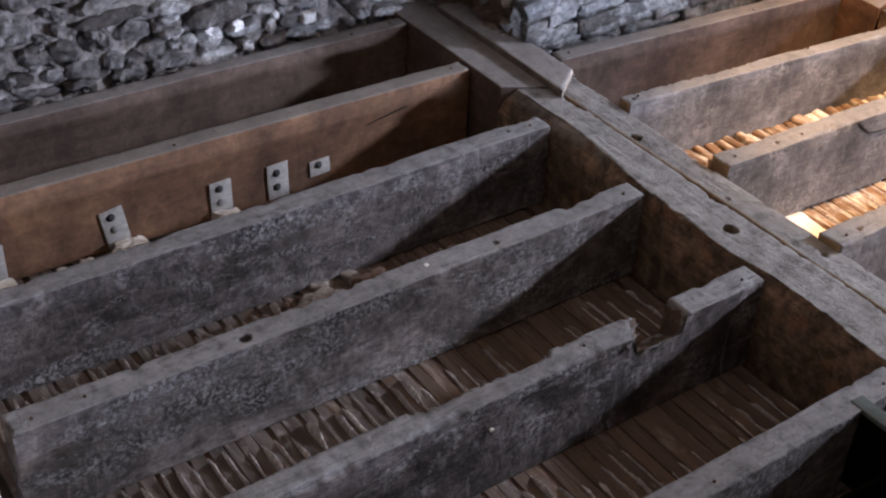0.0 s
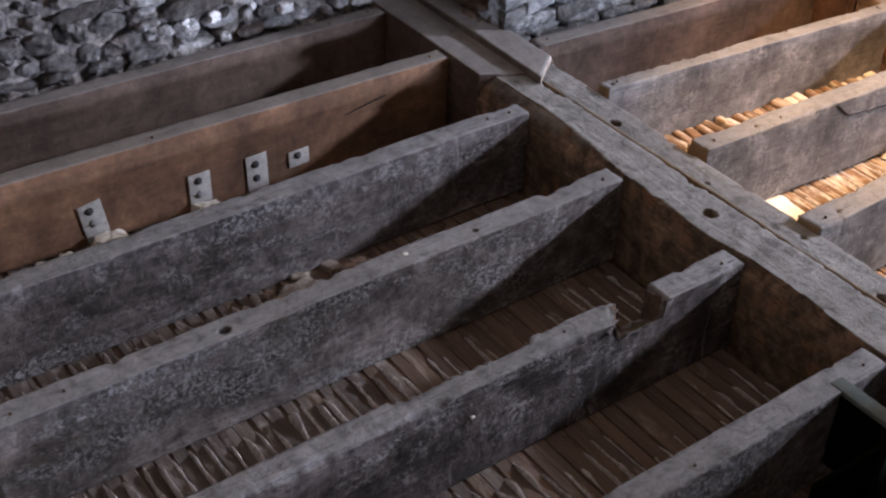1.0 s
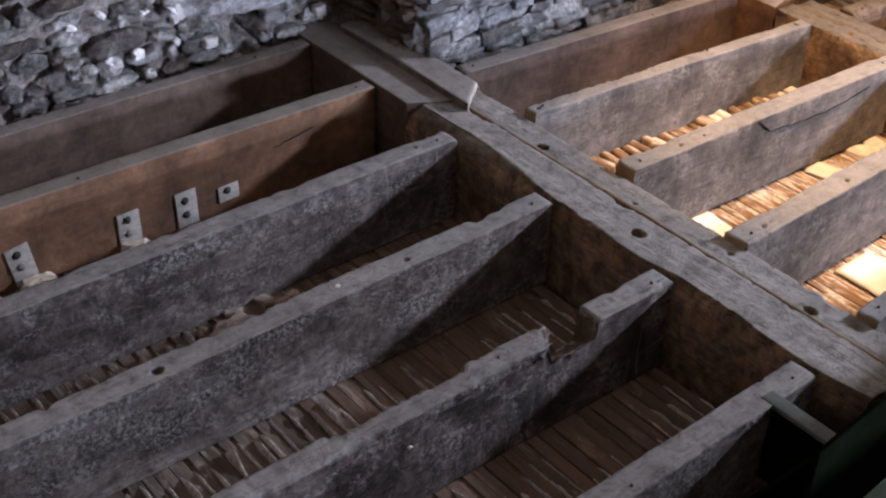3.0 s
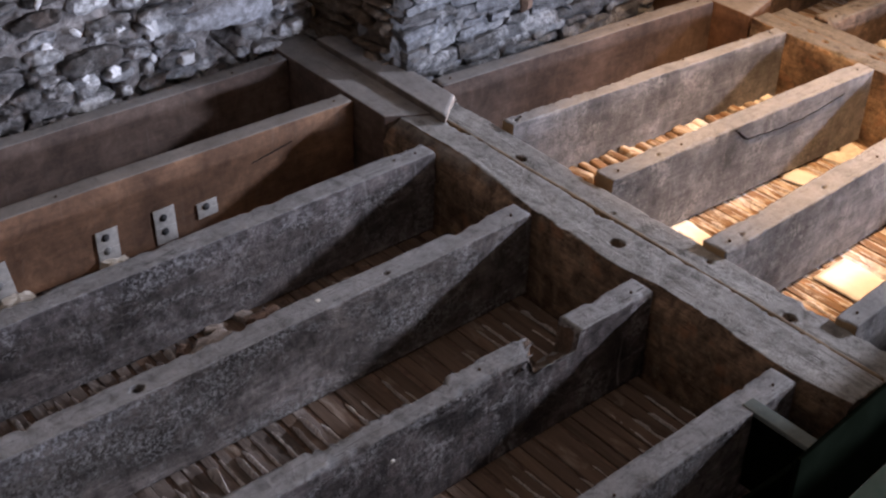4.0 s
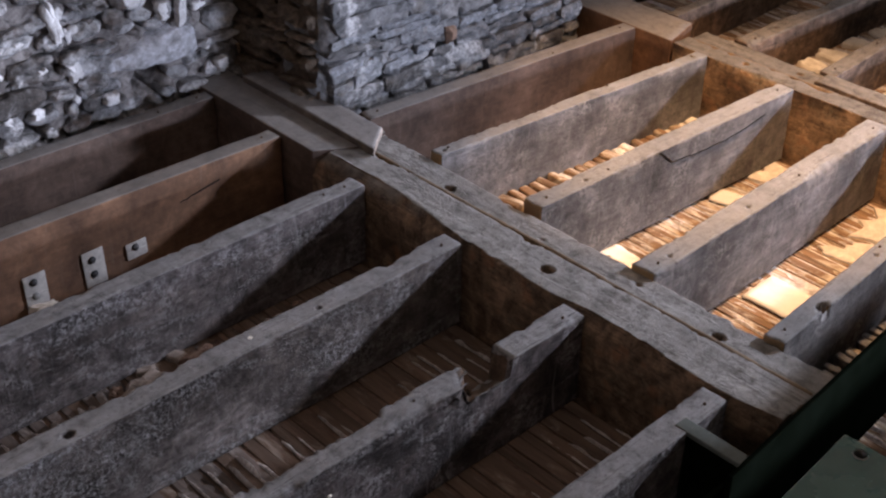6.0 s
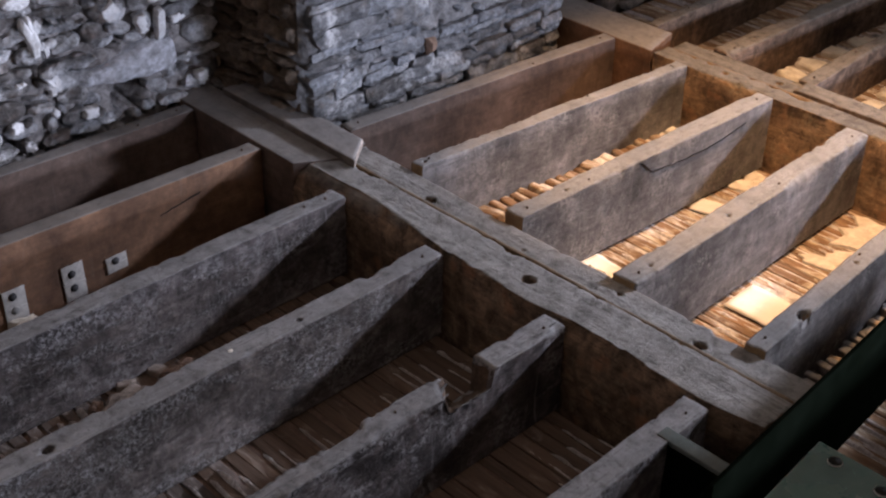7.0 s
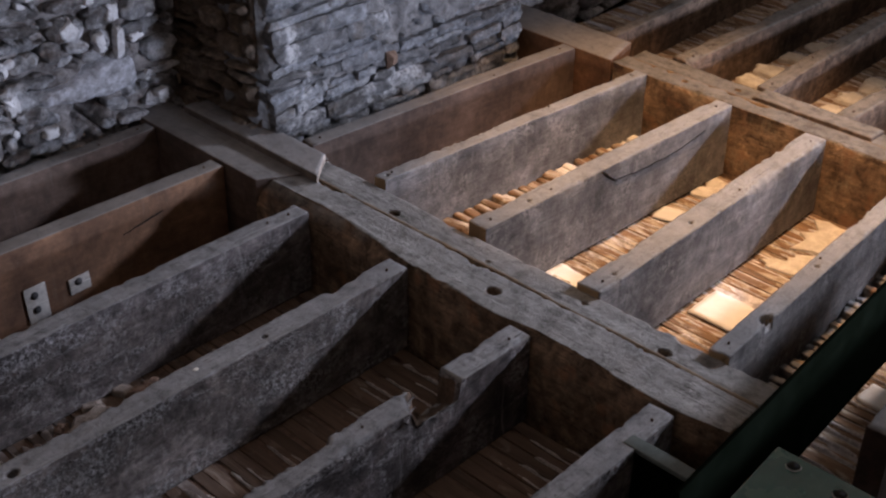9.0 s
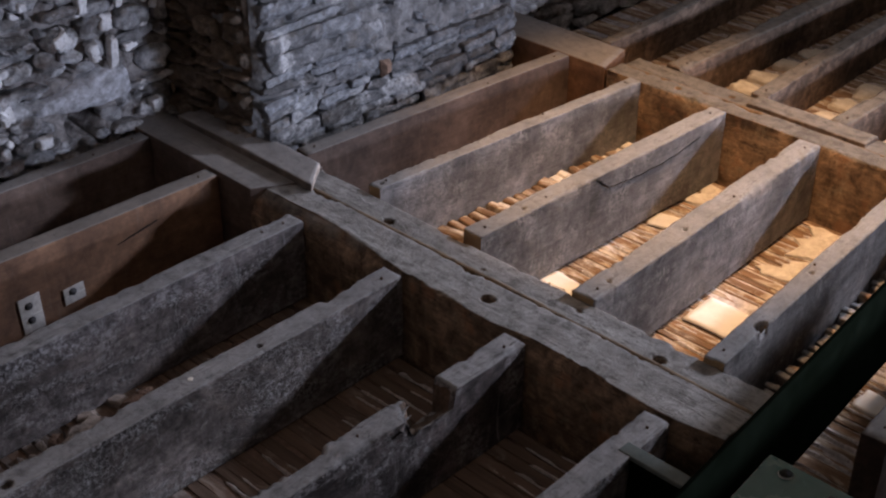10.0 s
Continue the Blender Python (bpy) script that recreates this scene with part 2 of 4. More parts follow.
M_SHADEMORTAR = plaster_material("brown mortar darkened as shaded", (0.05, 0.034, 0.024), (0.14, 0.1, 0.075), 30, 1.0)
M_STONE = plaster_material("dusty pinkish stone", (0.2, 0.165, 0.145), (0.38, 0.32, 0.285), 30)
M_BRICK = plaster_material("old red brick", (0.1, 0.062, 0.047), (0.21, 0.135, 0.1), 30)


def steel_material(name, dark, light, gloss):
    w = Mat(name, 0.4)
    w.p.inputs["Specular IOR Level"].default_value = 0.5 if gloss < 0.4 else 0.0
    plain = w.coords()
    a, b = w.noise(plain, 14, 6, 0.65), w.noise(plain, 120, 4, 0.7)
    body = w.mix(w.ramp(a, (0.35, 0.0), (0.65, 1.0)), dark, light)
    body = w.mix(w.ramp(b, (0.68, 0.0), (0.74, 0.6)), body, tuple(6 * c for c in light))
    return w.done(body, ((a, 0.3, 0.002), (b, 0.25, 0.001)), w.ramp(a, (0.3, gloss), (0.7, gloss + 0.2)))


def zinc_material():
    w = Mat("galvanised strap", 0.45, 0.2)
    a = w.noise(w.coords(), 60, 5, 0.7)
    return w.done(w.ramp(a, (0.3, (0.34, 0.33, 0.33)), (0.7, (0.56, 0.55, 0.54))), ((a, 0.2, 0.001),))


def rust_material():
    w = Mat("rusty iron", 0.8, 0.2)
    a = w.noise(w.coords(), 40, 6, 0.7)
    return w.done(w.ramp(a, (0.3, (0.03, 0.016, 0.01)), (0.7, (0.1, 0.055, 0.03))), ((a, 0.5, 0.002),))


# near-black green: shade on faces turned from the light is put into the colour
M_STEEL = steel_material("green steel with shade in its colour", (0.0022, 0.0032, 0.0019), (0.0042, 0.0058, 0.0038), 0.6)
M_PLATE = steel_material("dusty green painted steel", (0.016, 0.07, 0.06), (0.042, 0.118, 0.102), 0.16)
M_FLANGE = steel_material("dust-covered green steel", (0.1, 0.115, 0.11), (0.16, 0.175, 0.17), 0.4)
M_BRIGHT = steel_material("worn bright steel", (0.3, 0.32, 0.32), (0.5, 0.52, 0.52), 0.2)
M_ZINC, M_RUST = zinc_material(), rust_material()
M_IRON = steel_material("dark iron", (0.03, 0.03, 0.032), (0.08, 0.08, 0.085), 0.5)
M_DULL = steel_material("dull zinc", (0.16, 0.16, 0.16), (0.24, 0.24, 0.24), 0.5)
# near-black that stands for the shade inside splits and bolt holes
M_HOLE = Mat("black hole shade", 0.95).done((0.008, 0.007, 0.006))


# ---------------------------------------------------------------- mesh helpers
def nz(x, y=0.0, z=0.0):
    return noise.noise(Vector((x, y, z)))


def part(name, bm, material, parent=None, label="", m=None, smooth=True):
    """Links a bmesh as one mesh object, under a thing where one is given."""
    me = bpy.data.meshes.new(name)
    bm.to_mesh(me)
    bm.free()
    return part_of(name, me, material, parent, label, m, smooth)


def part_of(name, me, material, parent=None, label="", m=None, smooth=True):
    if not me.materials:
        me.materials.append(material)
        me.polygons.foreach_set("use_smooth", [smooth] * len(me.polygons))
    ob = new(name, me)
    if m is not None:
        ob.matrix_world = m
    if parent is not None:
        ob.parent = parent
    if label:
        ob["label"] = label
    return ob


def empty(name, at=(0, 0, 0)):
    ob = new(name)
    ob.location = at
    ob.empty_display_size = 0.05
    return ob


def lattice(xs, ys, zs, move):
    """The skin of a block on the given grid lines; move(i, j, k, x, y, z) gives each vertex its place."""
    bm = bmesh.new()
    made = {}
    nx, ny, nzz = len(xs) - 1, len(ys) - 1, len(zs) - 1

    def v(i, j, k):
        if (i, j, k) not in made:
            made[i, j, k] = bm.verts.new(move(i, j, k, xs[i], ys[j], zs[k]))
        return made[i, j, k]

    for i in range(nx):
        for j in range(ny):
            bm.faces.new((v(i, j, 0), v(i + 1, j, 0), v(i + 1, j + 1, 0), v(i, j + 1, 0)))
            bm.faces.new((v(i, j, nzz), v(i, j + 1, nzz), v(i + 1, j + 1, nzz), v(i + 1, j, nzz)))
        for k in range(nzz):
            bm.faces.new((v(i, 0, k), v(i, 0, k + 1), v(i + 1, 0, k + 1), v(i + 1, 0, k)))
            bm.faces.new((v(i, ny, k), v(i + 1, ny, k), v(i + 1, ny, k + 1), v(i, ny, k + 1)))
    for j in range(ny):
        for k in range(nzz):
            bm.faces.new((v(0, j, k), v(0, j + 1, k), v(0, j + 1, k + 1), v(0, j, k + 1)))
            bm.faces.new((v(nx, j, k), v(nx, j, k + 1), v(nx, j + 1, k + 1), v(nx, j + 1, k)))
    return bm


def spread(length, step, marks=(), edge=0.004):
    """Grid lines from 0 to length, close at both ends and round the marks (place, radius)."""
    n = max(2, round(length / step))
    lines = {0.0, edge, length - edge, length} | {length * i / n for i in range(1, n)}
    for at, r in marks:
        lines |= {at + r * f for f in (-1.25, -1.0, -0.8, -0.4, 0.0, 0.4, 0.8, 1.0, 1.25)}
    lines, kept = sorted(q for q in lines if 0 <= q <= length), []
    for q in lines:
        if not kept or q - kept[-1] > 0.0016:
            kept.append(q)
    kept[-1] = length
    return kept


def timber(length, thick, deep, seed, chip=0.02, rough=0.002, wave=0.004, step=0.025, holes=(), gaps=(), edge=0.004, wear=None, fine=False):
    """A sawn timber, x 0..length, y 0..thick, z -deep..0, with worn arrises. holes: (x, y, r, depth) in its top;
    gaps: (x from, x to, depth) broken out of its top; wear(x): how far the y = 0 arris has worn in."""
    xs = spread(length, step, [(h[0], h[2]) for h in holes] + [((a + b) / 2, (b - a) / 2) for a, b, _ in gaps] + [(a, 0.012) for a, _, _ in gaps])
    ys = spread(thick, 0.009 if (fine or holes) else 0.016, [(h[1], h[2]) for h in holes], edge)
    zs = [-q for q in spread(deep, 0.04, (), edge)]
    nj, nk, ni = len(ys) - 1, len(zs) - 1, len(xs) - 1

    def move(i, j, k, x, y, z):
        s = seed * 7.31
        a = x
        wy = wave * nz(a * 1.3, s) + 0.5 * wave * nz(a * 4, s, 3)
        px, py, pz = x, y + wy, z
        top = max(0.0, 1 + z / deep)
        pz += top * (wave * nz(a * 1.7, s, 9) + 0.4 * wave * nz(a * 9, s + y * 20, 5))
        bite = chip * max(0.0, nz(a * 5.5, s, 1.5 + (j > nj / 2) * 4) - 0.1 + 0.45 * nz(a * 24, s, 8 + (j > nj / 2) * 3) + 0.4 * nz(a * 70, s, 6 + (j > nj / 2)))
        bite += edge * (0.3 + 0.5 * nz(a * 30, s, 2)) + min(chip, 0.02) * 0.12 * max(0.0, nz(a * 95, s, 12))
        side = 1 if y < thick / 2 else -1
        dy, dz = min(y, thick - y), -z
        if wear is not None and side > 0:
            w = wear(x)
            f = max(0.0, 1 - dz / 0.07)
            if j == 0:
                py += w * f * f
            elif dz < 1e-6:
                py = max(py, w + y * 0.3) if y < w * 1.4 else py
        bite = min(bite, thick * 0.3)
        if k == 0 and j in (0, nj):
            py += side * bite * 0.55
            pz -= bite * 0.55
        elif k == 0 and dy < bite * 1.6 + 0.01:
            push = max(0.0, bite * 1.1 - dy * 0.6)
            py += side * push * 0.75
            pz -= push * 0.12
        elif j in (0, nj) and dz < bite * 1.6 + 0.01:
            push = max(0.0, bite * 1.1 - dz * 0.6)
            pz -= push * 0.75
            py += side * push * 0.12
        if j in (0, nj) and 0 < k < nk:
            py += side * rough * (nz(a * 18, z * 40, s) + 0.5)
        if i in (0, ni):
            px += (1 if i == 0 else -1) * 0.004 * (0.5 + nz(y * 40, z * 30, s))
            if k == 0:
                pz -= edge * 0.7
        if k == 0:
            for hx, hy, r, d in holes:
                q = math.hypot(x - hx, (y - hy) * 1.15) / r
                if q < 1.02:
                    pz -= d * (1 if q < 0.85 else 0.35)
        for a0, a1, d in gaps:
            a0 += 0.06 * min(1.0, y / thick)
            if a0 - 1e-6 < x < a1 + 1e-6:
                f = min(1.0, (x - a0) / 0.02 + 0.3 * nz(y * 70, s, 2)) if x < (a0 + a1) / 2 else min(1.0, (a1 - x) / 0.004 + 0.2)
                floor = -d * max(0.15, f) * (0.7 + 0.6 * y / thick) + 0.009 * nz(x * 60, y * 45, s)
                pz = min(pz, floor)
        return px, py, pz

    bm = lattice(xs, ys, zs, move)
    bmesh.ops.recalc_face_normals(bm, faces=bm.faces)
    return bm


def block(sx, sy, sz, bevel=0.003, segments=2):
    """A bevelled block with its base's middle at the origin."""
    bm = bmesh.new()
    bmesh.ops.create_cube(bm, size=1, matrix=Matrix.Translation((0, 0, sz / 2)) @ Matrix.Diagonal((sx, sy, sz, 1)))
    if bevel:
        bmesh.ops.bevel(bm, geom=bm.edges[:], offset=bevel, segments=segments, affect="EDGES", profile=0.6)
    return bm


def lump(sx, sy, sz, seed, points=10, rings=3, jag=0.25):
    """An irregular stone or clod about the origin, seen from +z: sx by sy, sz high, its back open side at z = 0."""
    bm = bmesh.new()
    s = seed * 3.7
    loops = []
    square = 0.55 + 0.5 * abs(nz(s, 1.1))
    for r in range(rings + 1):
        f = r / rings
        loop = []
        for p in range(points):
            a = 2 * math.pi * (p + 0.35 * nz(p * 3.1, s)) / points
            c, d = math.cos(a), math.sin(a)
            k = 1 / max(abs(c), abs(d)) * square + (1 - square)
            k *= 1 + jag * (nz(p * 10.0 / points, s, 4.0) + 0.5 * nz(p * 1.9, s, 7.0))
            shrink = (1.0, 0.985, 0.86, 0.5)[min(3, round(f * 3))]
            high = (-0.4, 0.55, 0.9, 1.0)[min(3, round(f * 3))]
            high += 0.22 * nz(c * 1.6 + s, d * 1.6, f * 2) * (r > 0)
            loop.append(bm.verts.new((c * k * shrink * sx / 2, d * k * shrink * sy / 2, high * sz)))
        loops.append(loop)
    for a, b in zip(loops, loops[1:]):
        for p in range(points):
            q = (p + 1) % points
            bm.faces.new((a[p], a[q], b[q], b[p]))
    tip = bm.verts.new((0.05 * sx * nz(s, 9), 0.05 * sy * nz(s, 8), sz * (1.0 + 0.15 * nz(s, 5))))
    last = loops[-1]
    for p in range(points):
        bm.faces.new((last[p], last[(p + 1) % points], tip))
    return bm


def mesh_of(bm, name, material, smooth=True):
    me = bpy.data.meshes.new(name)
    bm.to_mesh(me)
    bm.free()
    me.materials.append(material)
    me.polygons.foreach_set("use_smooth", [smooth] * len(me.polygons))
    return me


def between(x0, y0, x1, y1, z=0.0):
    """The pose of a timber whose own x runs from the first point to the second."""
    return pose(x0, y0, z, 0, 0, math.degrees(math.atan2(y1 - y0, x1 - x0))), math.hypot(x1 - x0, y1 - y0)


# ---------------------------------------------------------------- the closed room
LATH_TOP, FAR_TOP = -0.25, -0.152


def wall_slab(name, x0, x1, y0, y1, z0, z1, label, hole=None):
    """A plain thick wall; hole (axis, a0, a1, z0, z1) is an opening through it."""
    bm = bmesh.new()

    def box(a, b, c, d, e, f):
        bmesh.ops.create_cube(bm, size=1, matrix=Matrix.Translation(((a + b) / 2, (c + d) / 2, (e + f) / 2)) @ Matrix.Diagonal((b - a, d - c, f - e, 1)))

    if hole is None:
        box(x0, x1, y0, y1, z0, z1)
    else:
        axis, a0, a1, h0, h1 = hole
        if axis == "y":
            box(x0, x1, y0, a0, z0, z1), box(x0, x1, a1, y1, z0, z1), box(x0, x1, a0, a1, z0, h0), box(x0, x1, a0, a1, h1, z1)
        else:
            box(x0, a0, y0, y1, z0, z1), box(a1, x1, y0, y1, z0, z1), box(a0, a1, y0, y1, z0, h0), box(a0, a1, y0, y1, h1, z1)
    return tagged(part(name, bm, M_ROOM, smooth=False), label, "wall", kind="structure")


wall_slab("wall_east", 4.4, 4.85, -3.4, 1.6, -0.3, 2.7, "unseen plain wall, ochre to warm the bounced light, with a small window opening", ("y", -2.1, -1.7, 1.5, 1.9))
wall_slab("wall_south", -3.3, 4.4, -3.7, -3.4, -0.3, 2.7, "unseen plain wall, ochre to warm the bounced light, with a window opening", ("x", 0.8, 1.8, 0.33, 0.72))
wall_slab("wall_west", -3.6, -3.3, -3.7, 1.6, -0.3, 2.7, "unseen plain wall behind the floor beams, ochre to warm the bounced light")
wall_slab("wall_north", -3.3, 4.4, 1.6, 1.95, -0.3, 2.7, "core of the rubble wall behind the joists")
tagged(part("ceiling", block(8.6, 5.8, 0.12, 0), M_ROOM, m=pose(0.6, -1.0, 2.7), smooth=False), "unseen plain ceiling above the room, ochre to warm the bounced light", "ceiling", kind="structure")
tagged(part("floor", block(8.4, 5.6, 0.08, 0), M_EARTH, m=pose(0.6, -1.0, -0.37), smooth=False), "dark dusty boards under the laths", "floor", kind="structure")

# unseen block, raised until it keeps the south light off the nearest joists
tagged(part("floor_walkway", block(7.6, 1.9, 0.5, 0.01), M_EARTH, m=pose(0.5, -2.43, -0.3), smooth=False), "unseen plain dark block that keeps the south light off the near joists", "floor", kind="structure")

# ---------------------------------------------------------------- rubble walls
STONE_SEED = [100]


def stone(w, h, d, seed, round_off=0.25, rough=0.01, fall=0.75):
    """A split stone, w by h, its face d in front of z = 0: uneven corners, a broken face and steep sides."""
    s = seed * 3.7
    nu, nv = max(4, min(12, round(w / 0.018))), max(3, min(7, round(h / 0.014)))
    lean = [(0.16 * nz(s, c * 5.0), 0.2 * nz(s, c * 5.0, 4.0)) for c in range(4)]
    slope = (0.5 * nz(s, 21.0), 0.6 * nz(s, 22.0))
    bm = bmesh.new()
    rows = []
    for i in range(nu + 1):
        row = []
        for j in range(nv + 1):
            a, b = i / nu, j / nv
            ea, eb = 2 * a - 1, 2 * b - 1
            # the corners move singly, and are cut off a little
            cx = (1 - a) * (1 - b) * lean[0][0] + a * (1 - b) * lean[1][0] + (1 - a) * b * lean[2][0] + a * b * lean[3][0]
            cy = (1 - a) * (1 - b) * lean[0][1] + a * (1 - b) * lean[1][1] + (1 - a) * b * lean[2][1] + a * b * lean[3][1]
            cut = 1 - round_off * max(0.0, abs(ea) + abs(eb) - 1) ** 2
            rim = max(abs(ea), abs(eb))
            x = (ea * cut / 2 + cx) * w + (0.006 * nz(b * 3 + s, i * 0.7) if rim > 0.99 else 0)
            y = (eb * cut / 2 + cy) * h + (0.006 * nz(a * h * 40 + w * a * 60 + s, 7.0) if rim > 0.99 else 0)
            z = d * (1 + slope[0] * ea * 0.3 + slope[1] * eb * 0.3)
            z += rough * (nz(x * 22 + s, y * 30, 1.0) + 0.6 * nz(x * 60 + s, y * 75, 2.0))
            z += 0.7 * rough * round(1.5 * nz(x * 12 + s, y * 22, 6.0))
            if rim > 0.99:
                z = z * fall - 0.004
            row.append(bm.verts.new((x, y, z)))
        rows.append(row)
    for i in range(nu):
        for j in range(nv):
            bm.faces.new((rows[i][j], rows[i + 1][j], rows[i + 1][j + 1], rows[i][j + 1]))
    rim = [rows[i][0] for i in range(nu + 1)] + [rows[nu][j] for j in range(1, nv + 1)] + [rows[i][nv] for i in range(nu - 1, -1, -1)] + [rows[0][j] for j in range(nv - 1, 0, -1)]
    back = [bm.verts.new((v.co.x * 0.93, v.co.y * 0.9, -0.02)) for v in rim]
    for k in range(len(rim)):
        q = (k + 1) % len(rim)
        bm.faces.new((rim[q], rim[k], back[k], back[q]))
    return bm


def rubble_wall(name, at, along, length, z0, z1, course, width, material, label, depth=0.05, tilt=3.0, gap=0.008, ledge=None, proud=0.03, round_off=0.25, rough=0.01, lost=0.04, mortar=None, pins=0, sunk=0.62, clear=(), pits=(), fall=0.75, dark_until=None):
    """A wall of single stones on a crumbling mortar face. at: its foot's start, along: degrees of its run in the plan.
    Darker stones (material, u) are laid before u; clear: boxes (u from, u to, v from, v to) without stones; pits:
    hollows (u, v, half width, half height) in the mortar."""
    rnd = random.Random(name)
    base = pose(*at, 90, 0, along)
    nu, nv = int(length / 0.014), int((z1 - z0) / 0.014)
    bm = bmesh.new()

    def hollow(u, v):
        return sum(0.28 for pu, pv, hw, hh in pits if math.hypot((u - pu) / hw, (v - pv) / hh) < 1 + 0.3 * nz(u * 40, v * 40))

    def face(i, j):
        u, v = length * i / nu, z0 + (z1 - z0) * j / nv
        return u, v, -depth * sunk + 0.026 * nz(i * 0.17, j * 0.19, length) + 0.02 * nz(i * 0.45, j * 0.5, 5) + 0.008 * nz(i * 1.1, j * 1.2, 8) - hollow(u, v)

    grid = [[bm.verts.new(face(i, j)) for j in range(nv + 1)] for i in range(nu + 1)]
    for i in range(nu):
        for j in range(nv):
            bm.faces.new((grid[i][j], grid[i + 1][j], grid[i + 1][j + 1], grid[i][j + 1]))
    ext = bmesh.ops.extrude_face_region(bm, geom=bm.faces[:])
    bmesh.ops.translate(bm, verts=[g for g in ext["geom"] if isinstance(g, bmesh.types.BMVert)], vec=(0, 0, -0.2))
    bmesh.ops.recalc_face_normals(bm, faces=bm.faces)
    wall = tagged(part(name, bm, mortar or M_MORTAR, m=base), label, "wall", kind="structure")
    pick = random.Random(name + "stain")
    v = z0
    while v < z1:
        h = rnd.uniform(*course)
        u = 0.0
        while u < length - 0.03:
            w = rnd.uniform(*width) * (0.6 + 0.6 * h / course[1])
            w = min(w, length - u)
            big = rnd.random() < 0.12
            rows = 2 if (h > 0.06 and rnd.random() < 0.35) else 1
            for r in range(rows):
                hh = h / rows * (1.35 if big and rows == 1 else 1)
                seed = STONE_SEED[0] = STONE_SEED[0] + 1
                cu, cv = u + w / 2, v + hh * (r + 0.5) + rnd.uniform(-0.008, 0.008)
                out = rnd.uniform(-0.5, 1.0) * proud
                if ledge and cv > ledge[1] and cu > ledge[0]:
                    out -= ledge[2]
                if rnd.random() < lost or any(a < cu < b and c < cv < d for a, b, c, d in clear):
                    continue
                bm = stone(max(0.03, w - gap * rnd.uniform(0.2, 2)), max(0.018, hh - gap * rnd.uniform(0.1, 1.6)), depth + out, seed, round_off, rough, fall)
                m = Matrix.Translation((cu, cv, -depth)) @ pose(0, 0, 0, rnd.uniform(-4, 4), rnd.uniform(-5, 5), rnd.uniform(-tilt, tilt))
                part("stone", bm, dark_until[0] if dark_until and cu < dark_until[1] + pick.uniform(-0.2, 0.2) else material, wall, smooth=False).matrix_local = m
            u += w
        v += h
    # small pinning stones pressed into the joints
    for n in range(pins):
        bm = stone(rnd.uniform(0.02, 0.06), rnd.uniform(0.014, 0.035), depth + rnd.uniform(-0.012, 0.012), 5000 + n, 0.3, rough * 0.7)
        pu, pv = rnd.uniform(0.03, length - 0.03), rnd.uniform(z0 + 0.2, z1)
        if any(a < pu < b and c < pv < d for a, b, c, d in clear):
            bm.free()
            continue
        part("stone", bm, dark_until[0] if dark_until and pu < dark_until[1] else material, wall, smooth=False).matrix_local = Matrix.Translation((pu, pv, -depth)) @ pose(0, 0, 0, rnd.uniform(-9, 9), rnd.uniform(-9, 9), rnd.uniform(-40, 40))
    return wall


BOULDER = (1.42, 1.77, 0.02, 0.225)
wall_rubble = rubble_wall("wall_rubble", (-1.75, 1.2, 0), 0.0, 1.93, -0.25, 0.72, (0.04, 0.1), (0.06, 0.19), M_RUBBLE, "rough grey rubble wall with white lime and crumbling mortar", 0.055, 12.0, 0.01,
                          proud=0.02, round_off=0.3, rough=0.014, lost=0.1, pins=240, sunk=0.5, fall=0.85, dark_until=(M_DARKRUBBLE, 1.02), clear=[BOULDER], pits=[(1.6, 0.058, 0.06, 0.042), (1.2, 0.02, 0.05, 0.03), (1.36, -0.02, 0.05, 0.04), (0.98, 0.06, 0.04, 0.03), (0.7, 0.09, 0.05, 0.03), (1.55, 0.235, 0.045, 0.014)])
wall_slate = rubble_wall("wall_slate", (0.2, 0.77, 0), 2.0, 1.165, -0.25, 0.8, (0.026, 0.07), (0.09, 0.3), M_SLATE, "coursed blue-grey slate rubble wall with a rough ledge", 0.045, 3.0, 0.003, (0.48, 0.15, 0.05), 0.018, 0.06, 0.009, 0.03, M_GROUT, 110, 0.6,
                         pits=[(0.46, 0.155, 0.03, 0.022)], fall=0.93)
# this face's shade is put into its brown stone and mortar colours
rubble_wall("wall_return", (0.166, 1.25, 0), -90.0, 0.42, -0.25, 0.8, (0.04, 0.08), (0.09, 0.2), M_SHADE, "brown return of the rubble wall, its shade put into the colour", 0.04, 8.0, 0.012, proud=0.015, mortar=M_SHADEMORTAR)
rubble_wall("wall_end_return", (1.365, 0.83, 0), 90.0, 0.45, -0.25, 0.16, (0.04, 0.07), (0.08, 0.16), M_SLATE, "rough broken end of the slate wall", 0.04, 5.0)


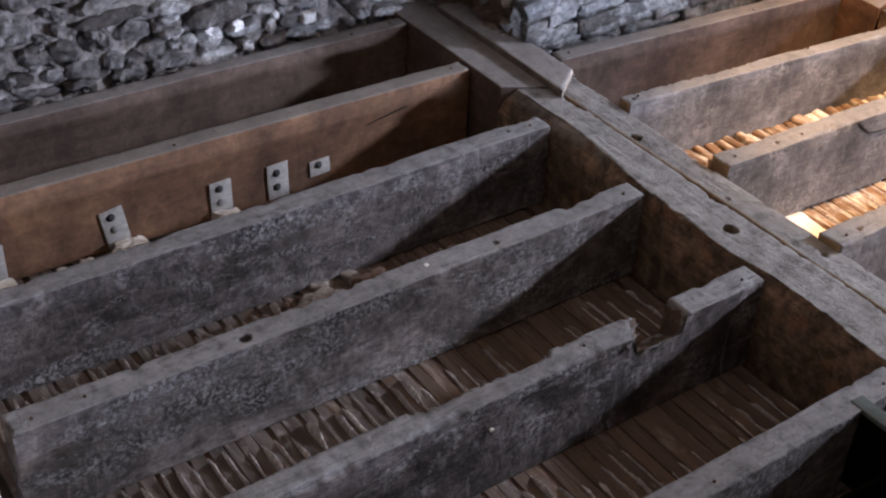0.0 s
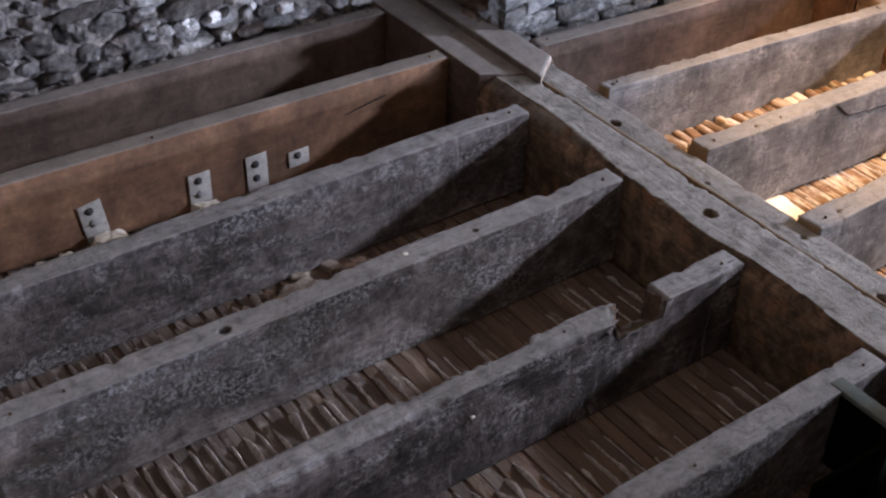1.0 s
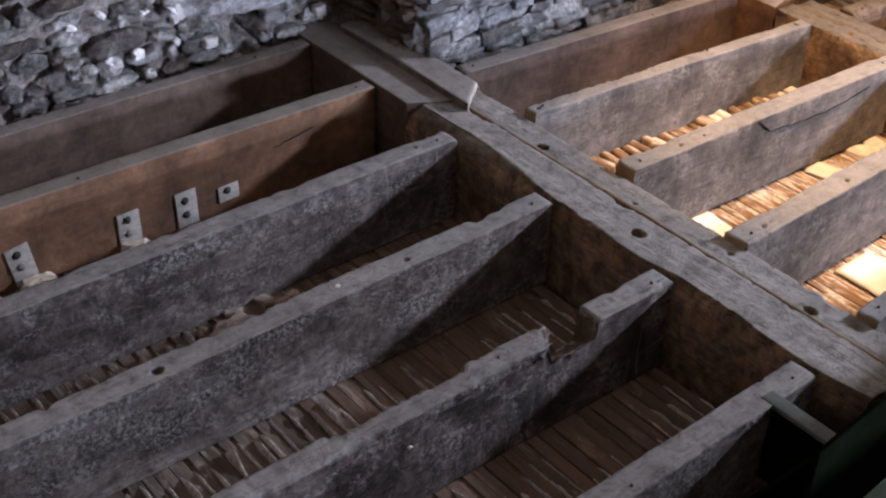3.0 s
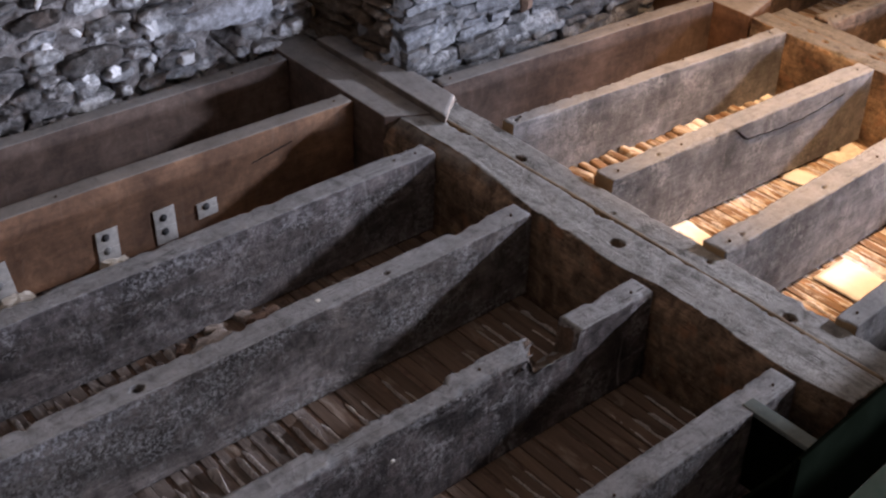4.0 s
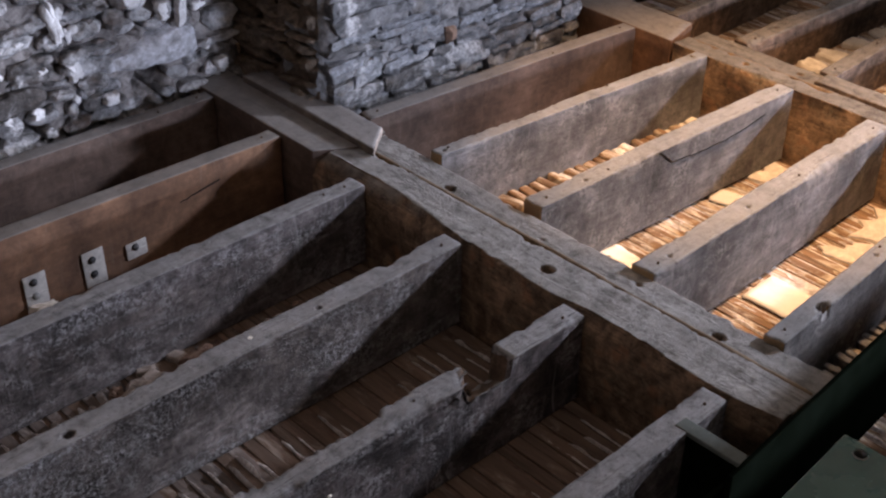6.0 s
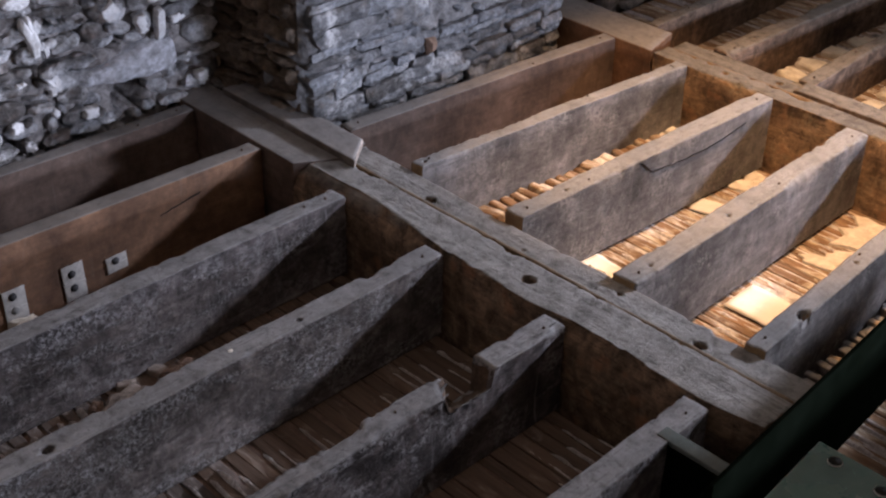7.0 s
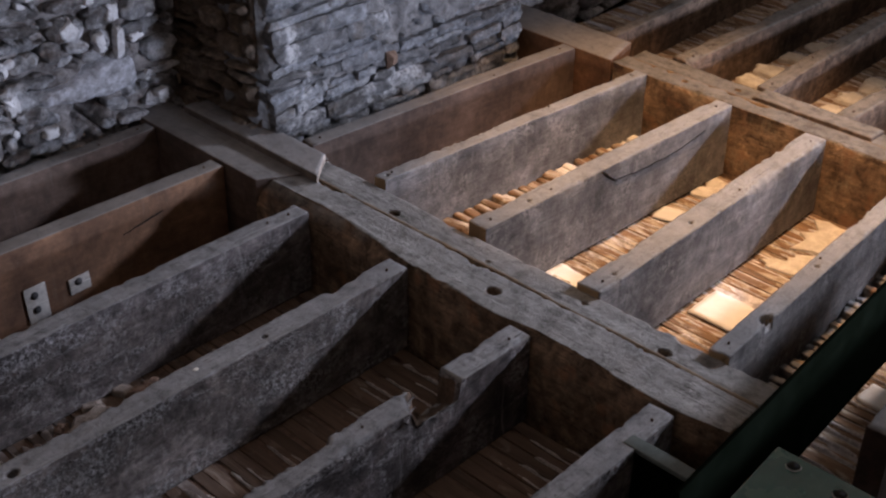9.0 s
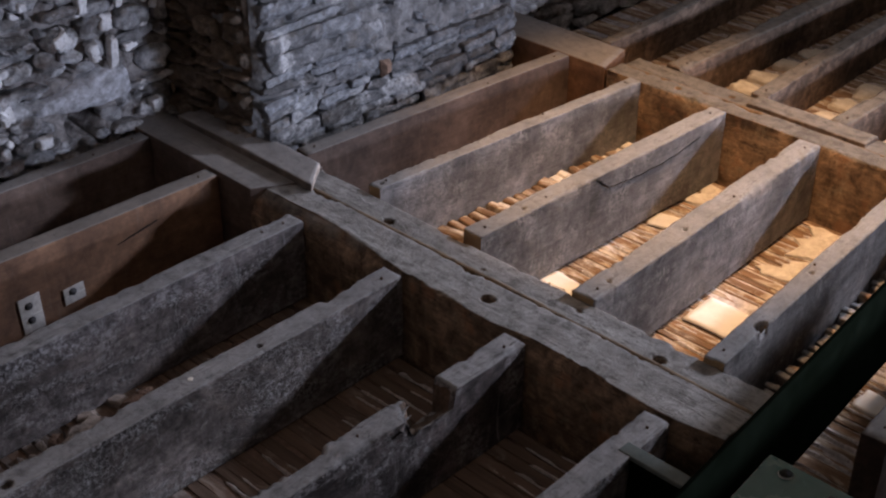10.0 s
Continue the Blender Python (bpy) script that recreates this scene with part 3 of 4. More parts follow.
def long_boulder(length, high, out, seed):
    """A smooth stone with a blunt thick end at +x, drawn out to a low point at -x."""
    bm = bmesh.new()
    nu, nv, rows = 26, 9, []
    for i in range(nu + 1):
        a = i / nu
        tall = high * (0.16 + 0.84 * min(1.0, a * 1.5) ** 0.8) * (1 - max(0.0, (a - 0.8) / 0.2) ** 3 * 0.55)
        row = []
        for j in range(nv + 1):
            b = j / nv * 2 - 1
            edge = max(abs(b), abs(2 * a - 1))
            z = out * (1 - 0.5 * abs(b) ** 4) * (0.5 + 0.5 * min(1, a * 3)) * (1 - 0.5 * max(0.0, (a - 0.85) / 0.15) ** 2)
            z += 0.006 * nz(a * 5, b * 2, seed) + 0.003 * nz(a * 16, b * 6, seed)
            row.append(bm.verts.new((length * (a - 0.5) + 0.004 * nz(b * 5, seed), tall * b / 2 + 0.014 * nz(a * 3.5, seed, 3) + 0.004 * nz(a * 15, b, seed), z if edge < 0.999 else -0.03)))
        rows.append(row)
    for i in range(nu):
        for j in range(nv):
            bm.faces.new((rows[i][j], rows[i + 1][j], rows[i + 1][j + 1], rows[i][j + 1]))
    bmesh.ops.recalc_face_normals(bm, faces=bm.faces)
    return bm


boulder = part("stone", long_boulder(0.33, 0.125, 0.034, 7.0), M_PALE, wall_rubble, "large smooth pale stone over a dark hollow")
boulder.matrix_local = Matrix.Translation((1.605, 0.152, -0.018)) @ pose(0, 0, 0, 0, 0, 5)
rnd_low = random.Random(31)
for u, v, w, h in ((1.46, 0.08, 0.09, 0.045), (1.475, 0.03, 0.07, 0.04), (1.7, 0.055, 0.07, 0.05), (1.74, 0.1, 0.05, 0.06), (1.45, 0.21, 0.07, 0.05), (1.53, 0.245, 0.08, 0.03), (1.63, 0.232, 0.06, 0.03), (1.72, 0.215, 0.07, 0.04), (1.56, -0.035, 0.13, 0.05), (1.75, 0.16, 0.04, 0.05)):
    part("stone", stone(w, h, 0.05 + rnd_low.uniform(-0.012, 0.008), int(u * 900), 0.3, 0.01), M_RUBBLE, wall_rubble, smooth=False).matrix_local = Matrix.Translation((u, v, -0.05)) @ pose(0, 0, 0, 0, 0, rnd_low.uniform(-14, 14))
brick = part("stone", stone(0.05, 0.055, 0.06, 778, 0.1, 0.004), M_BRICK, wall_slate, "small brown brick in the slate wall", smooth=False)
brick.matrix_local = Matrix.Translation((0.49, 0.118, -0.035))
for n, (x, z, sx, sz, turn) in enumerate(((-0.1, 0.275, 0.04, 0.07, 10), (-0.036, 0.262, 0.035, 0.12, -6), (0.02, 0.267, 0.06, 0.035, 20), (-0.448, 0.33, 0.045, 0.15, 14), (-0.403, 0.173, 0.055, 0.08, 15), (-0.48, 0.44, 0.1, 0.05, 5), (-0.05, 0.36, 0.05, 0.07, 0), (-0.2, 0.34, 0.07, 0.06, 30), (-0.3, 0.05, 0.06, 0.05, 0), (0.09, 0.06, 0.05, 0.03, 12), (-0.12, 0.44, 0.04, 0.1, -5))):
    patch = part("lime_patch", lump(sx * 0.8, sz * 0.8, 0.02, 640 + n, 16, 3, 0.35), M_CHALK, wall_rubble, "white lime plaster remnant", smooth=False)
    patch.matrix_local = Matrix.Translation((x + 1.75, z, 0.0)) @ pose(0, 0, 0, 0, 0, turn)
rnd_lime = random.Random(12)
for n in range(46):
    # scraps of old limewash clinging between the stones
    u, v = rnd_lime.uniform(1.0, 1.9), rnd_lime.uniform(0.02, 0.66)
    if BOULDER[0] < u < BOULDER[1] and v < BOULDER[3]:
        continue
    scrap = part("lime_patch", lump(rnd_lime.uniform(0.015, 0.05), rnd_lime.uniform(0.012, 0.04), 0.012, 700 + n, 12, 3, 0.5), M_CHALK, wall_rubble, "white lime plaster remnant", smooth=False)
    scrap.matrix_local = Matrix.Translation((u, v, rnd_lime.uniform(-0.016, 0.002))) @ pose(0, 0, 0, rnd_lime.uniform(-15, 15), rnd_lime.uniform(-15, 15), rnd_lime.uniform(0, 180))
rubble_wall("wall_far", (1.34, 1.12, 0), 0.0, 2.2, -0.25, 0.8, (0.05, 0.09), (0.1, 0.24), M_RUBBLE, "pale grey rubble wall behind the far bay", 0.05, 6.0)


# ---------------------------------------------------------------- beams
def old_beam(name, x0, x1, y0, y1, split, z, seed, label, wear, holes_left=(), holes_right=(), deep=0.28, wood_of=M_BEAM):
    """A beam of two flitches bolted about a thin strip; runs along y."""
    beam = tagged(empty(name, (x0, y0, z - deep)), label, "beam")
    beam_m = Matrix.Translation((-x0, -y0, deep - z))

    def under(nm, bm, mat, m, lab=""):
        ob = part(nm, bm, mat, beam, lab)
        ob.matrix_local = beam_m @ m
        return ob

    length = y1 - y0
    # turned by -90 degrees, a timber runs towards -y and its worn arris lies at the smaller x
    left = timber(length, split - x0, deep, seed, 0.03, 0.004, 0.006, 0.011, [(y1 - hy, hx - x0, r, d) for hx, hy, r, d in holes_left], wear=wear and (lambda q: wear(y1 - q)), fine=True)
    under("flitch", left, wood_of, pose(x0, y1, z, 0, 0, -90))
    right = timber(length, x1 - split - 0.014, deep, seed + 1, 0.022, 0.004, 0.005, 0.014, [(y1 - hy, hx - split - 0.014, r, d) for hx, hy, r, d in holes_right], fine=True)
    under("flitch", right, wood_of, pose(split + 0.014, y1, z - 0.012, 0, 0, -90))
    under("packing_strip", timber(length - 0.02, 0.012, deep, seed + 9, 0.01, 0.001, 0.003, 0.012), M_TAN, pose(split + 0.001, y1 - 0.01, z - 0.002, 0, 0, -90), "thin tan wooden strip between two flitches")
    return beam, under


WEAR_Y = (-0.97, -0.85, -0.77, -0.6, -0.43, -0.31, 0.0, 0.155, 0.306, 0.6, 1.2)
WEAR_X = (0.024, 0.004, 0.0, 0.012, 0.018, 0.0, 0.008, 0.03, 0.045, 0.042, 0.02)
main_beam, main_part = old_beam("main_beam", -0.004, 0.244, -0.962, 0.62, 0.134, 0.0, 3, "worn grey-brown oak flitch beam with bolt holes, carrying the joists",
    lambda y: float(np.interp(y, WEAR_Y, WEAR_X)), [(0.067, -0.237, 0.019, 0.05)], [(0.173, 0.229, 0.016, 0.04), (0.153 + 0.02, -0.681, 0.016, 0.04), (0.175, -0.12, 0.007, 0.02), (0.2, -0.42, 0.008, 0.02)])
def slanted(bm, thick, near, far):
    """Cuts a timber's end to a slant: near and far are what it loses at y = 0 and at y = thick."""
    long = max(v.co.x for v in bm.verts)
    for v in bm.verts:
        v.co.x -= (near + (far - near) * v.co.y / thick) * max(0.0, v.co.x / long - 0.5) * 2
    return bm


main_part("spliced_end", slanted(timber(0.7, 0.132, 0.28, 11, 0.006, 0.001, 0.002, 0.04), 0.132, 0.075, 0.0), M_BROWN, pose(-0.002, 1.24, 0.006, 0, 0, -90), "newer smooth brown splice in the beam's end")
main_part("spliced_end", timber(0.66, 0.09, 0.28, 12, 0.006, 0.001, 0.002, 0.04), M_BROWN, pose(0.152, 1.24, -0.002, 0, 0, -90), "newer smooth brown splice in the beam's end")

far_beam, far_part = old_beam("far_beam", 1.402, 1.6, -1.5, 0.436, 1.485, 0.0, 5, "old brown flitch beam crossing between the joist bays",
    None, [(1.45, 0.17, 0.012, 0.03)], [(1.55, 0.02, 0.012, 0.03)], wood_of=M_FARBEAM)
far_part("spliced_end", slanted(timber(0.86, 0.18, 0.29, 13, 0.006, 0.001, 0.002, 0.04), 0.18, 0.0, 0.05), M_NEW, pose(1.406, 1.3, 0.005, 0, 0, -90), "newer orange-brown softwood splice")

plank = tagged(part("cover_plank", slanted(timber(0.64, 0.106, 0.024, 15, 0.01, 0.001, 0.002, 0.02), 0.106, 0.0, 0.088), M_BOARD, m=pose(0.117, 1.12, 0.027, 0, 0, -90.3)), "dusty grey-brown plank with a slanted pale end, lying on the beam", "plank")
plank.data.materials.append(M_CUT)
for f in plank.data.polygons:
    if f.normal.x > 0.6:
        f.material_index = 1
tagged(part("cover_plank", timber(0.43, 0.082, 0.024, 17, 0.016, 0.001, 0.004, 0.02), M_AGED, m=pose(1.51, -0.055, 0.004, 0, 0, -90)), "worn grey plank strip lying on the far beam", "plank")
tagged(part("cross_beam", timber(2.6, 0.24, 0.24, 18, 0.02, 0.003, 0.006, 0.04), M_WHITE, m=pose(-1.93, 1.2, -0.03, 0, 0, -90)), "whitened timber beam behind the joist ends", "beam")
tagged(part("cross_beam", timber(2.8, 0.2, 0.28, 19, 0.02, 0.003, 0.006, 0.04), M_OLD, m=pose(3.2, 1.3, 0.0, 0, 0, -90)), "old dark timber beam at the end of the far bay", "beam")


# ---------------------------------------------------------------- joists
def joist(x0, y0, x1, y1, thick, material, label, group, seed, deep=0.246, z=0.0, **more):
    """A floor joist whose front foot line runs from (x0, y0) to (x1, y1)."""
    m, length = between(x0, y0, x1, y1, z)
    ob = part("floor_joist", timber(length, thick, deep, seed, **more), material, m=m)
    return tagged(ob, label, "joist", group)


LEFT, MID, FAR = "joists of the dark bay", "joists of the lit bay", "joists of the far bay"
X0 = -1.64
joist(X0, 1.108, -0.004, 1.095, 0.056, M_BROWN, "dull brown newer softwood joist against the rubble wall", LEFT, 21, chip=0.004, wave=0.003, rough=0.001)
joist_strapped = joist(X0, 0.768, -0.006, 0.755, 0.06, M_NEW, "orange-brown newer softwood joist with metal straps", LEFT, 22, chip=0.004, wave=0.003, rough=0.001)
joist(X0, 0.348, -0.004, 0.378, 0.068, M_DARK, "dark weathered joist with whitish blotches", LEFT, 23, step=0.012, chip=0.024, rough=0.004)
joist(X0 + 0.01, -0.045, -0.006, -0.012, 0.07, M_OLD, "weathered grey joist with a bored hole in its dusty top", LEFT, 24, step=0.012, chip=0.03, rough=0.004,
      holes=[(0.51, 0.028, 0.013, 0.03), (1.17, 0.03, 0.008, 0.02)])
joist_broken = joist(X0, -0.46, -0.008, -0.43, 0.07, M_ROTTEN, "rotten grey joist with a piece broken out of its top", LEFT, 25, chip=0.045, rough=0.006, step=0.011, gaps=[(1.225, 1.385, 0.075)])
joist_broken.data.materials.append(M_ROT)
for f in joist_broken.data.polygons:
    # the break shows brown heartwood
    if 1.24 < f.center.x < 1.40 and -0.09 < f.center.z < -0.012 and f.center.y > 0.012 and f.normal.y < 0.8:
        f.material_index = 1
joist(X0, -0.892, -0.012, -0.846, 0.07, M_OLD, "weathered grey joist with a bitten lower arris beside green steel", LEFT, 26, step=0.012, chip=0.034, rough=0.004)
joist(X0, -1.29, -0.012, -1.25, 0.066, M_OLD, "weathered grey joist beyond the green steel", LEFT, 27, chip=0.02, rough=0.003)

joist(0.252, 0.662, 1.40, 0.592, 0.058, M_BROWN, "smooth dull brown joist in front of the slate wall", MID, 31, z=0.006, chip=0.004, wave=0.003, rough=0.001)
joist(0.255, 0.352, 1.40, 0.284, 0.05, M_GREY, "grey weathered joist with a worn dusty top", MID, 32, z=0.006, step=0.012, chip=0.026, holes=[(0.03, 0.025, 0.007, 0.02), (1.1, 0.025, 0.006, 0.02)])
joist(0.262, -0.03, 1.40, -0.056, 0.067, M_GREY, "grey weathered joist with a long crack in its face", MID, 33, z=0.006, step=0.012, chip=0.014, holes=[(0.2, 0.028, 0.006, 0.02)])
joist(0.238, -0.438, 1.40, -0.394, 0.074, M_GREY, "grey weathered joist with a waney top arris", MID, 34, z=0.006, step=0.012, chip=0.032, holes=[(0.1, 0.03, 0.006, 0.02), (0.45, 0.03, 0.006, 0.02)])
joist(0.24, -0.812, 1.40, -0.735, 0.056, M_GREY, "grey weathered joist with a burnt knot hole", MID, 35, z=0.006, step=0.012, chip=0.016, holes=[(0.2, 0.009, 0.021, 0.05), (0.5, 0.03, 0.006, 0.02)])
joist(0.25, -1.215, 1.40, -1.15, 0.062, M_BROWN, "brown joist beyond the green steel channel", MID, 36, chip=0.012)

joist(1.6, 0.566, 3.2, 0.63, 0.05, M_AGED, "dark brown joist in the far bay", FAR, 41, chip=0.01)
joist(1.6, 0.243, 3.2, 0.21, 0.082, M_AGED, "rounded waney joist of split brown wood", FAR, 42, chip=0.05, rough=0.006, edge=0.014)
joist(1.6, -0.078, 3.2, -0.012, 0.062, M_AGED, "dark weathered joist notched into the far beam", FAR, 43, chip=0.02)
joist(1.6, -0.374, 3.2, -0.39, 0.064, M_AGED, "dark weathered joist in the far bay", FAR, 44, chip=0.02)
joist(1.6, -0.76, 3.2, -0.78, 0.06, M_AGED, "dark weathered joist in the far bay", FAR, 45, chip=0.02)


def nails(ob, places):
    """Small dark nail heads in a joist's top; places: along and across it."""
    for x, y in places:
        bm = bmesh.new()
        bmesh.ops.create_cone(bm, cap_ends=True, segments=9, radius1=0.0036, radius2=0.0028, depth=0.006)
        part("nail", bm, M_RUST, ob, "rusty nail head").matrix_local = pose(x, y, 0.001)


def crack(ob, path, seed, wide=0.001, sway=0.003):
    """A thin black strip for a split's shade on a joist's front face, along a path of (along, height) points."""
    bm = bmesh.new()
    n, rows = 26, []
    xs = [q[0] for q in path]
    for i in range(n + 1):
        f = i / n
        x = xs[0] + (xs[-1] - xs[0]) * f
        z = float(np.interp(x, xs, [q[1] for q in path])) + sway * nz(f * 9, seed)
        half = wide * (0.35 + 1.3 * abs(nz(f * 9, seed, 2))) * min(1, f * 5 + 0.1, (1 - f) * 5)
        rows.append([bm.verts.new((x, y, z + side * half)) for side, y in ((1, -0.0022), (-1, -0.0022), (-1, 0.01), (1, 0.01))])
    for a, b in zip(rows, rows[1:]):
        for k in range(4):
            bm.faces.new((a[k], b[k], b[(k + 1) % 4], a[(k + 1) % 4]))
    bmesh.ops.recalc_face_normals(bm, faces=bm.faces)
    part("crack", bm, M_HOLE, ob, "black strip for the shade in a split of the wood")


joists = [o for o in scene.objects if o.name.startswith("floor_joist")]
for n, ob in enumerate(joists):
    rnd = random.Random(900 + n)
    long = max(v.co.x for v in ob.data.vertices)
    nails(ob, [(long - 0.05, 0.03), (0.05, 0.03)] + [(rnd.uniform(0.1, long - 0.1), rnd.uniform(0.015, 0.045)) for _ in range(1)])
crack(joists[1], ((1.28, -0.088), (1.33, -0.078), (1.415, -0.062)), 1)
crack(joists[9], ((0.49, -0.004), (0.545, -0.05), (0.7, -0.068), (0.87, -0.062), (1.0, -0.042)), 3, 0.0007, 0.007)
# pale splinters standing at the break of the rotten joist
for n in range(7):
    bm = bmesh.new()
    bmesh.ops.create_cone(bm, cap_ends=True, segments=5, radius1=0.006, radius2=0.001, depth=0.03 + 0.01 * (n % 3))
    part("splinter", bm, M_OLD, joist_broken, "pale splinter of torn wood", smooth=False).matrix_local = pose(1.222 + 0.008 * n, 0.006 + 0.0085 * n, -0.012 - 0.004 * (n % 3), 8 * (n % 3) - 8, 62 + 9 * (n % 4), 10)

for at, size, n, ob in (((0.98, 0.04, 0.0), 0.014, 1, joists[3]), ((0.85, 0.003, -0.072), 0.011, 2, joists[4])):
    bm = lump(size, size * 0.8, 0.003, 900 + n, 9, 3, 0.4)
    part("lime_spot", bm, M_WHITE, ob, "small white lime spot", smooth=False).matrix_local = Matrix.Translation(at) @ (pose(0, 0, 0, 90, 0, 0) if at[2] < 0 else Matrix())

LEFT_CELLS = [(0.82, 1.09), (0.44, 0.745), (0.055, 0.36), (-0.365, -0.03), (-0.775, -0.45), (-1.18, -0.87)]
MID_CELLS = [(0.41, 0.6), (0.045, 0.29), (-0.33, -0.045), (-0.70, -0.43), (-1.1, -0.82)]
FAR_CELLS = [(0.33, 0.56), (0.0, 0.23), (-0.3, -0.09), (-0.7, -0.39)]

# ---------------------------------------------------------------- metal straps on the strapped joist
def strap(x, turn, top, high, holes):
    """A perforated strap flat on the joist's face; top: its upper edge, holes: heights of its bolts."""
    ob = tagged(empty("metal_strap", (x, 0.7535 - 0.008 * x, top - high)), "galvanised metal strap with round bolt heads, fixed to a joist", "strap", "metal straps")
    plate = part("plate", block(0.064, 0.003, high, 0.0012), M_ZINC, ob)
    plate.matrix_local = pose(0, 0, 0, 0, turn, 0)
    crease = part("crease", block(0.064, 0.002, 0.004, 0.0008), M_ZINC, ob, "raised crease across the strap")
    crease.matrix_local = pose(0, 0, 0, 0, turn, 0) @ pose(0, -0.002, high * 0.44)
    for z, pale in holes:
        bm = bmesh.new()
        bmesh.ops.create_cone(bm, cap_ends=True, segments=16, radius1=0.0118, radius2=0.0108, depth=0.003)
        part("bolt", bm, M_DULL if pale else M_IRON, ob, "flat dull zinc bolt head" if pale else "flat dark iron bolt head").matrix_local = pose(0, 0, 0, 0, turn, 0) @ pose(-0.004, -0.0025, high + z - top, 90, 0, 0)
    return ob


strap(-1.102, -9, -0.118, 0.118, ((-0.141, False), (-0.18, True)))
strap(-0.812, -1, -0.13, 0.11, ((-0.152, False), (-0.195, True)))
strap(-0.64, -2, -0.127, 0.11, ((-0.155, False), (-0.2, False)))
strap(-0.51, -3, -0.152, 0.05, ((-0.168, False),))
strap(-1.43, 0, -0.13, 0.1, ((-0.16, False),))

# ---------------------------------------------------------------- green steel
channel = tagged(empty("steel_channel", (-0.4, -1.11, -0.05)), "green painted steel channel passing over the beam's end, shade put into its colour", "steel channel")
cm = Matrix.Translation((0.4, 1.11, 0.05))
m, length = between(-0.42, -1.11, 1.395, -0.965)
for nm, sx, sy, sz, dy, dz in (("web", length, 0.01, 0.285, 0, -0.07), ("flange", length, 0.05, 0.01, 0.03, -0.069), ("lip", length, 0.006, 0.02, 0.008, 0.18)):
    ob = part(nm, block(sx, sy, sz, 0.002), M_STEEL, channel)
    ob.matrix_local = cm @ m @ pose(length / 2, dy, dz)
stub = tagged(empty("steel_bracket", (-0.147, -0.91, -0.2)), "green painted steel angle bracket between a joist and the channel, its sides coloured as shaded", "steel bracket")
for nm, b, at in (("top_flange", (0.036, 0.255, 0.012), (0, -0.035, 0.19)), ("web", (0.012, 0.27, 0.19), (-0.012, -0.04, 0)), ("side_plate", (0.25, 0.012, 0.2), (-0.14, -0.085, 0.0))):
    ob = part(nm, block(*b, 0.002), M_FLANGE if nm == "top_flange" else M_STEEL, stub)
    ob.location = at
# the corner of a bolted steel table top on its leg, close to the viewer
table = tagged(empty("steel_stand", (-1.15, -1.7, 0.2)), "glossy dark green steel stand with a bolted flat top", "steel stand")
bm = block(0.25, 0.3, 0.012, 0.0026, 3)
for v in bm.verts:
    # the far edge runs slightly aslant
    if v.co.y > 0.1:
        v.co.y -= 0.09 * (0.125 - v.co.x)
        if v.co.x > 0.1:
            v.co.x -= 0.004
            v.co.y -= 0.002
part("top_plate", bm, M_PLATE, table).location = (0.01, -0.006, 0.738)
for x, y in ((0.114, 0.115), (0.11, 0.064)):
    bm = bmesh.new()
    bmesh.ops.create_cone(bm, cap_ends=True, segments=20, radius1=0.0068, radius2=0.006, depth=0.004)
    part("bolt_hole", bm, M_HOLE, table, "black disc for the shade in a bolt hole").location = (x, y, 0.7495)
    bm = bmesh.new()
    bmesh.ops.create_cone(bm, cap_ends=False, segments=20, radius1=0.0076, radius2=0.0068, depth=0.0014)
    part("hole_rim", bm, M_BRIGHT, table, "bright worn rim of a bolt hole").location = (x, y, 0.7512)
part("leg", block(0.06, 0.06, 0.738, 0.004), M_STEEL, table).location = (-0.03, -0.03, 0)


# ---------------------------------------------------------------- laths and plaster
def lath_mesh(width, length, seed, material):
    xs, ys = [0, 0.002, width / 2, width - 0.002, width], [length * i / 44 for i in range(45)]

    def move(i, j, k, x, y, z):
        s = seed * 5.3
        px = x + 0.002 * nz(y * 3, s) + 0.0012 * nz(y * 14, s + (x > width / 2) * 9, 3)
        pz = z - (0.0018 if i in (0, 4) and k == 0 else 0) + 0.003 * nz(y * 4, s, 7) + 0.002 * nz(x * 80, y * 9, s)
        return px, y, pz

    bm = lattice(xs, ys, [0, -0.009], move)
    bmesh.ops.recalc_face_normals(bm, faces=bm.faces)
    return mesh_of(bm, "lath", material, False)


def nib_mesh(seed, height):
    """A ridge of plaster that was squeezed up between two laths, one metre long, to be scaled along y."""
    n, prof = 16, ((-0.008, -0.006), (-0.007, 0.5), (-0.001, 1.0), (0.007, 0.75), (0.009, -0.006))
    bm = bmesh.new()
    rows = []
    for i in range(n + 1):
        y, s = i / n, seed * 4.1
        f = max(0.05, min(1.0, 0.75 + 0.9 * nz(y * 4.2, s) + 0.35 * nz(y * 14, s))) * (min(1, y * 9, (1 - y) * 9) + 0.05)
        lean = 0.010 * nz(y * 3, s, 4) + 0.004
        wide = 0.5 + 0.6 * abs(nz(y * 6, s, 2))
        rows.append([bm.verts.new((px * wide * (0.25 + 0.75 * f) + (lean if pz > 0 else 0) * (pz if pz > 0 else 0) + 0.003 * nz(y * 5, s, 6), y, height * f * pz if pz > 0 else pz)) for px, pz in prof])
    for a, b in zip(rows, rows[1:]):
        for j in range(4):
            bm.faces.new((a[j], b[j], b[j + 1], a[j + 1]))
    bmesh.ops.recalc_face_normals(bm, faces=bm.faces)
    return mesh_of(bm, "plaster_key", M_NIB)


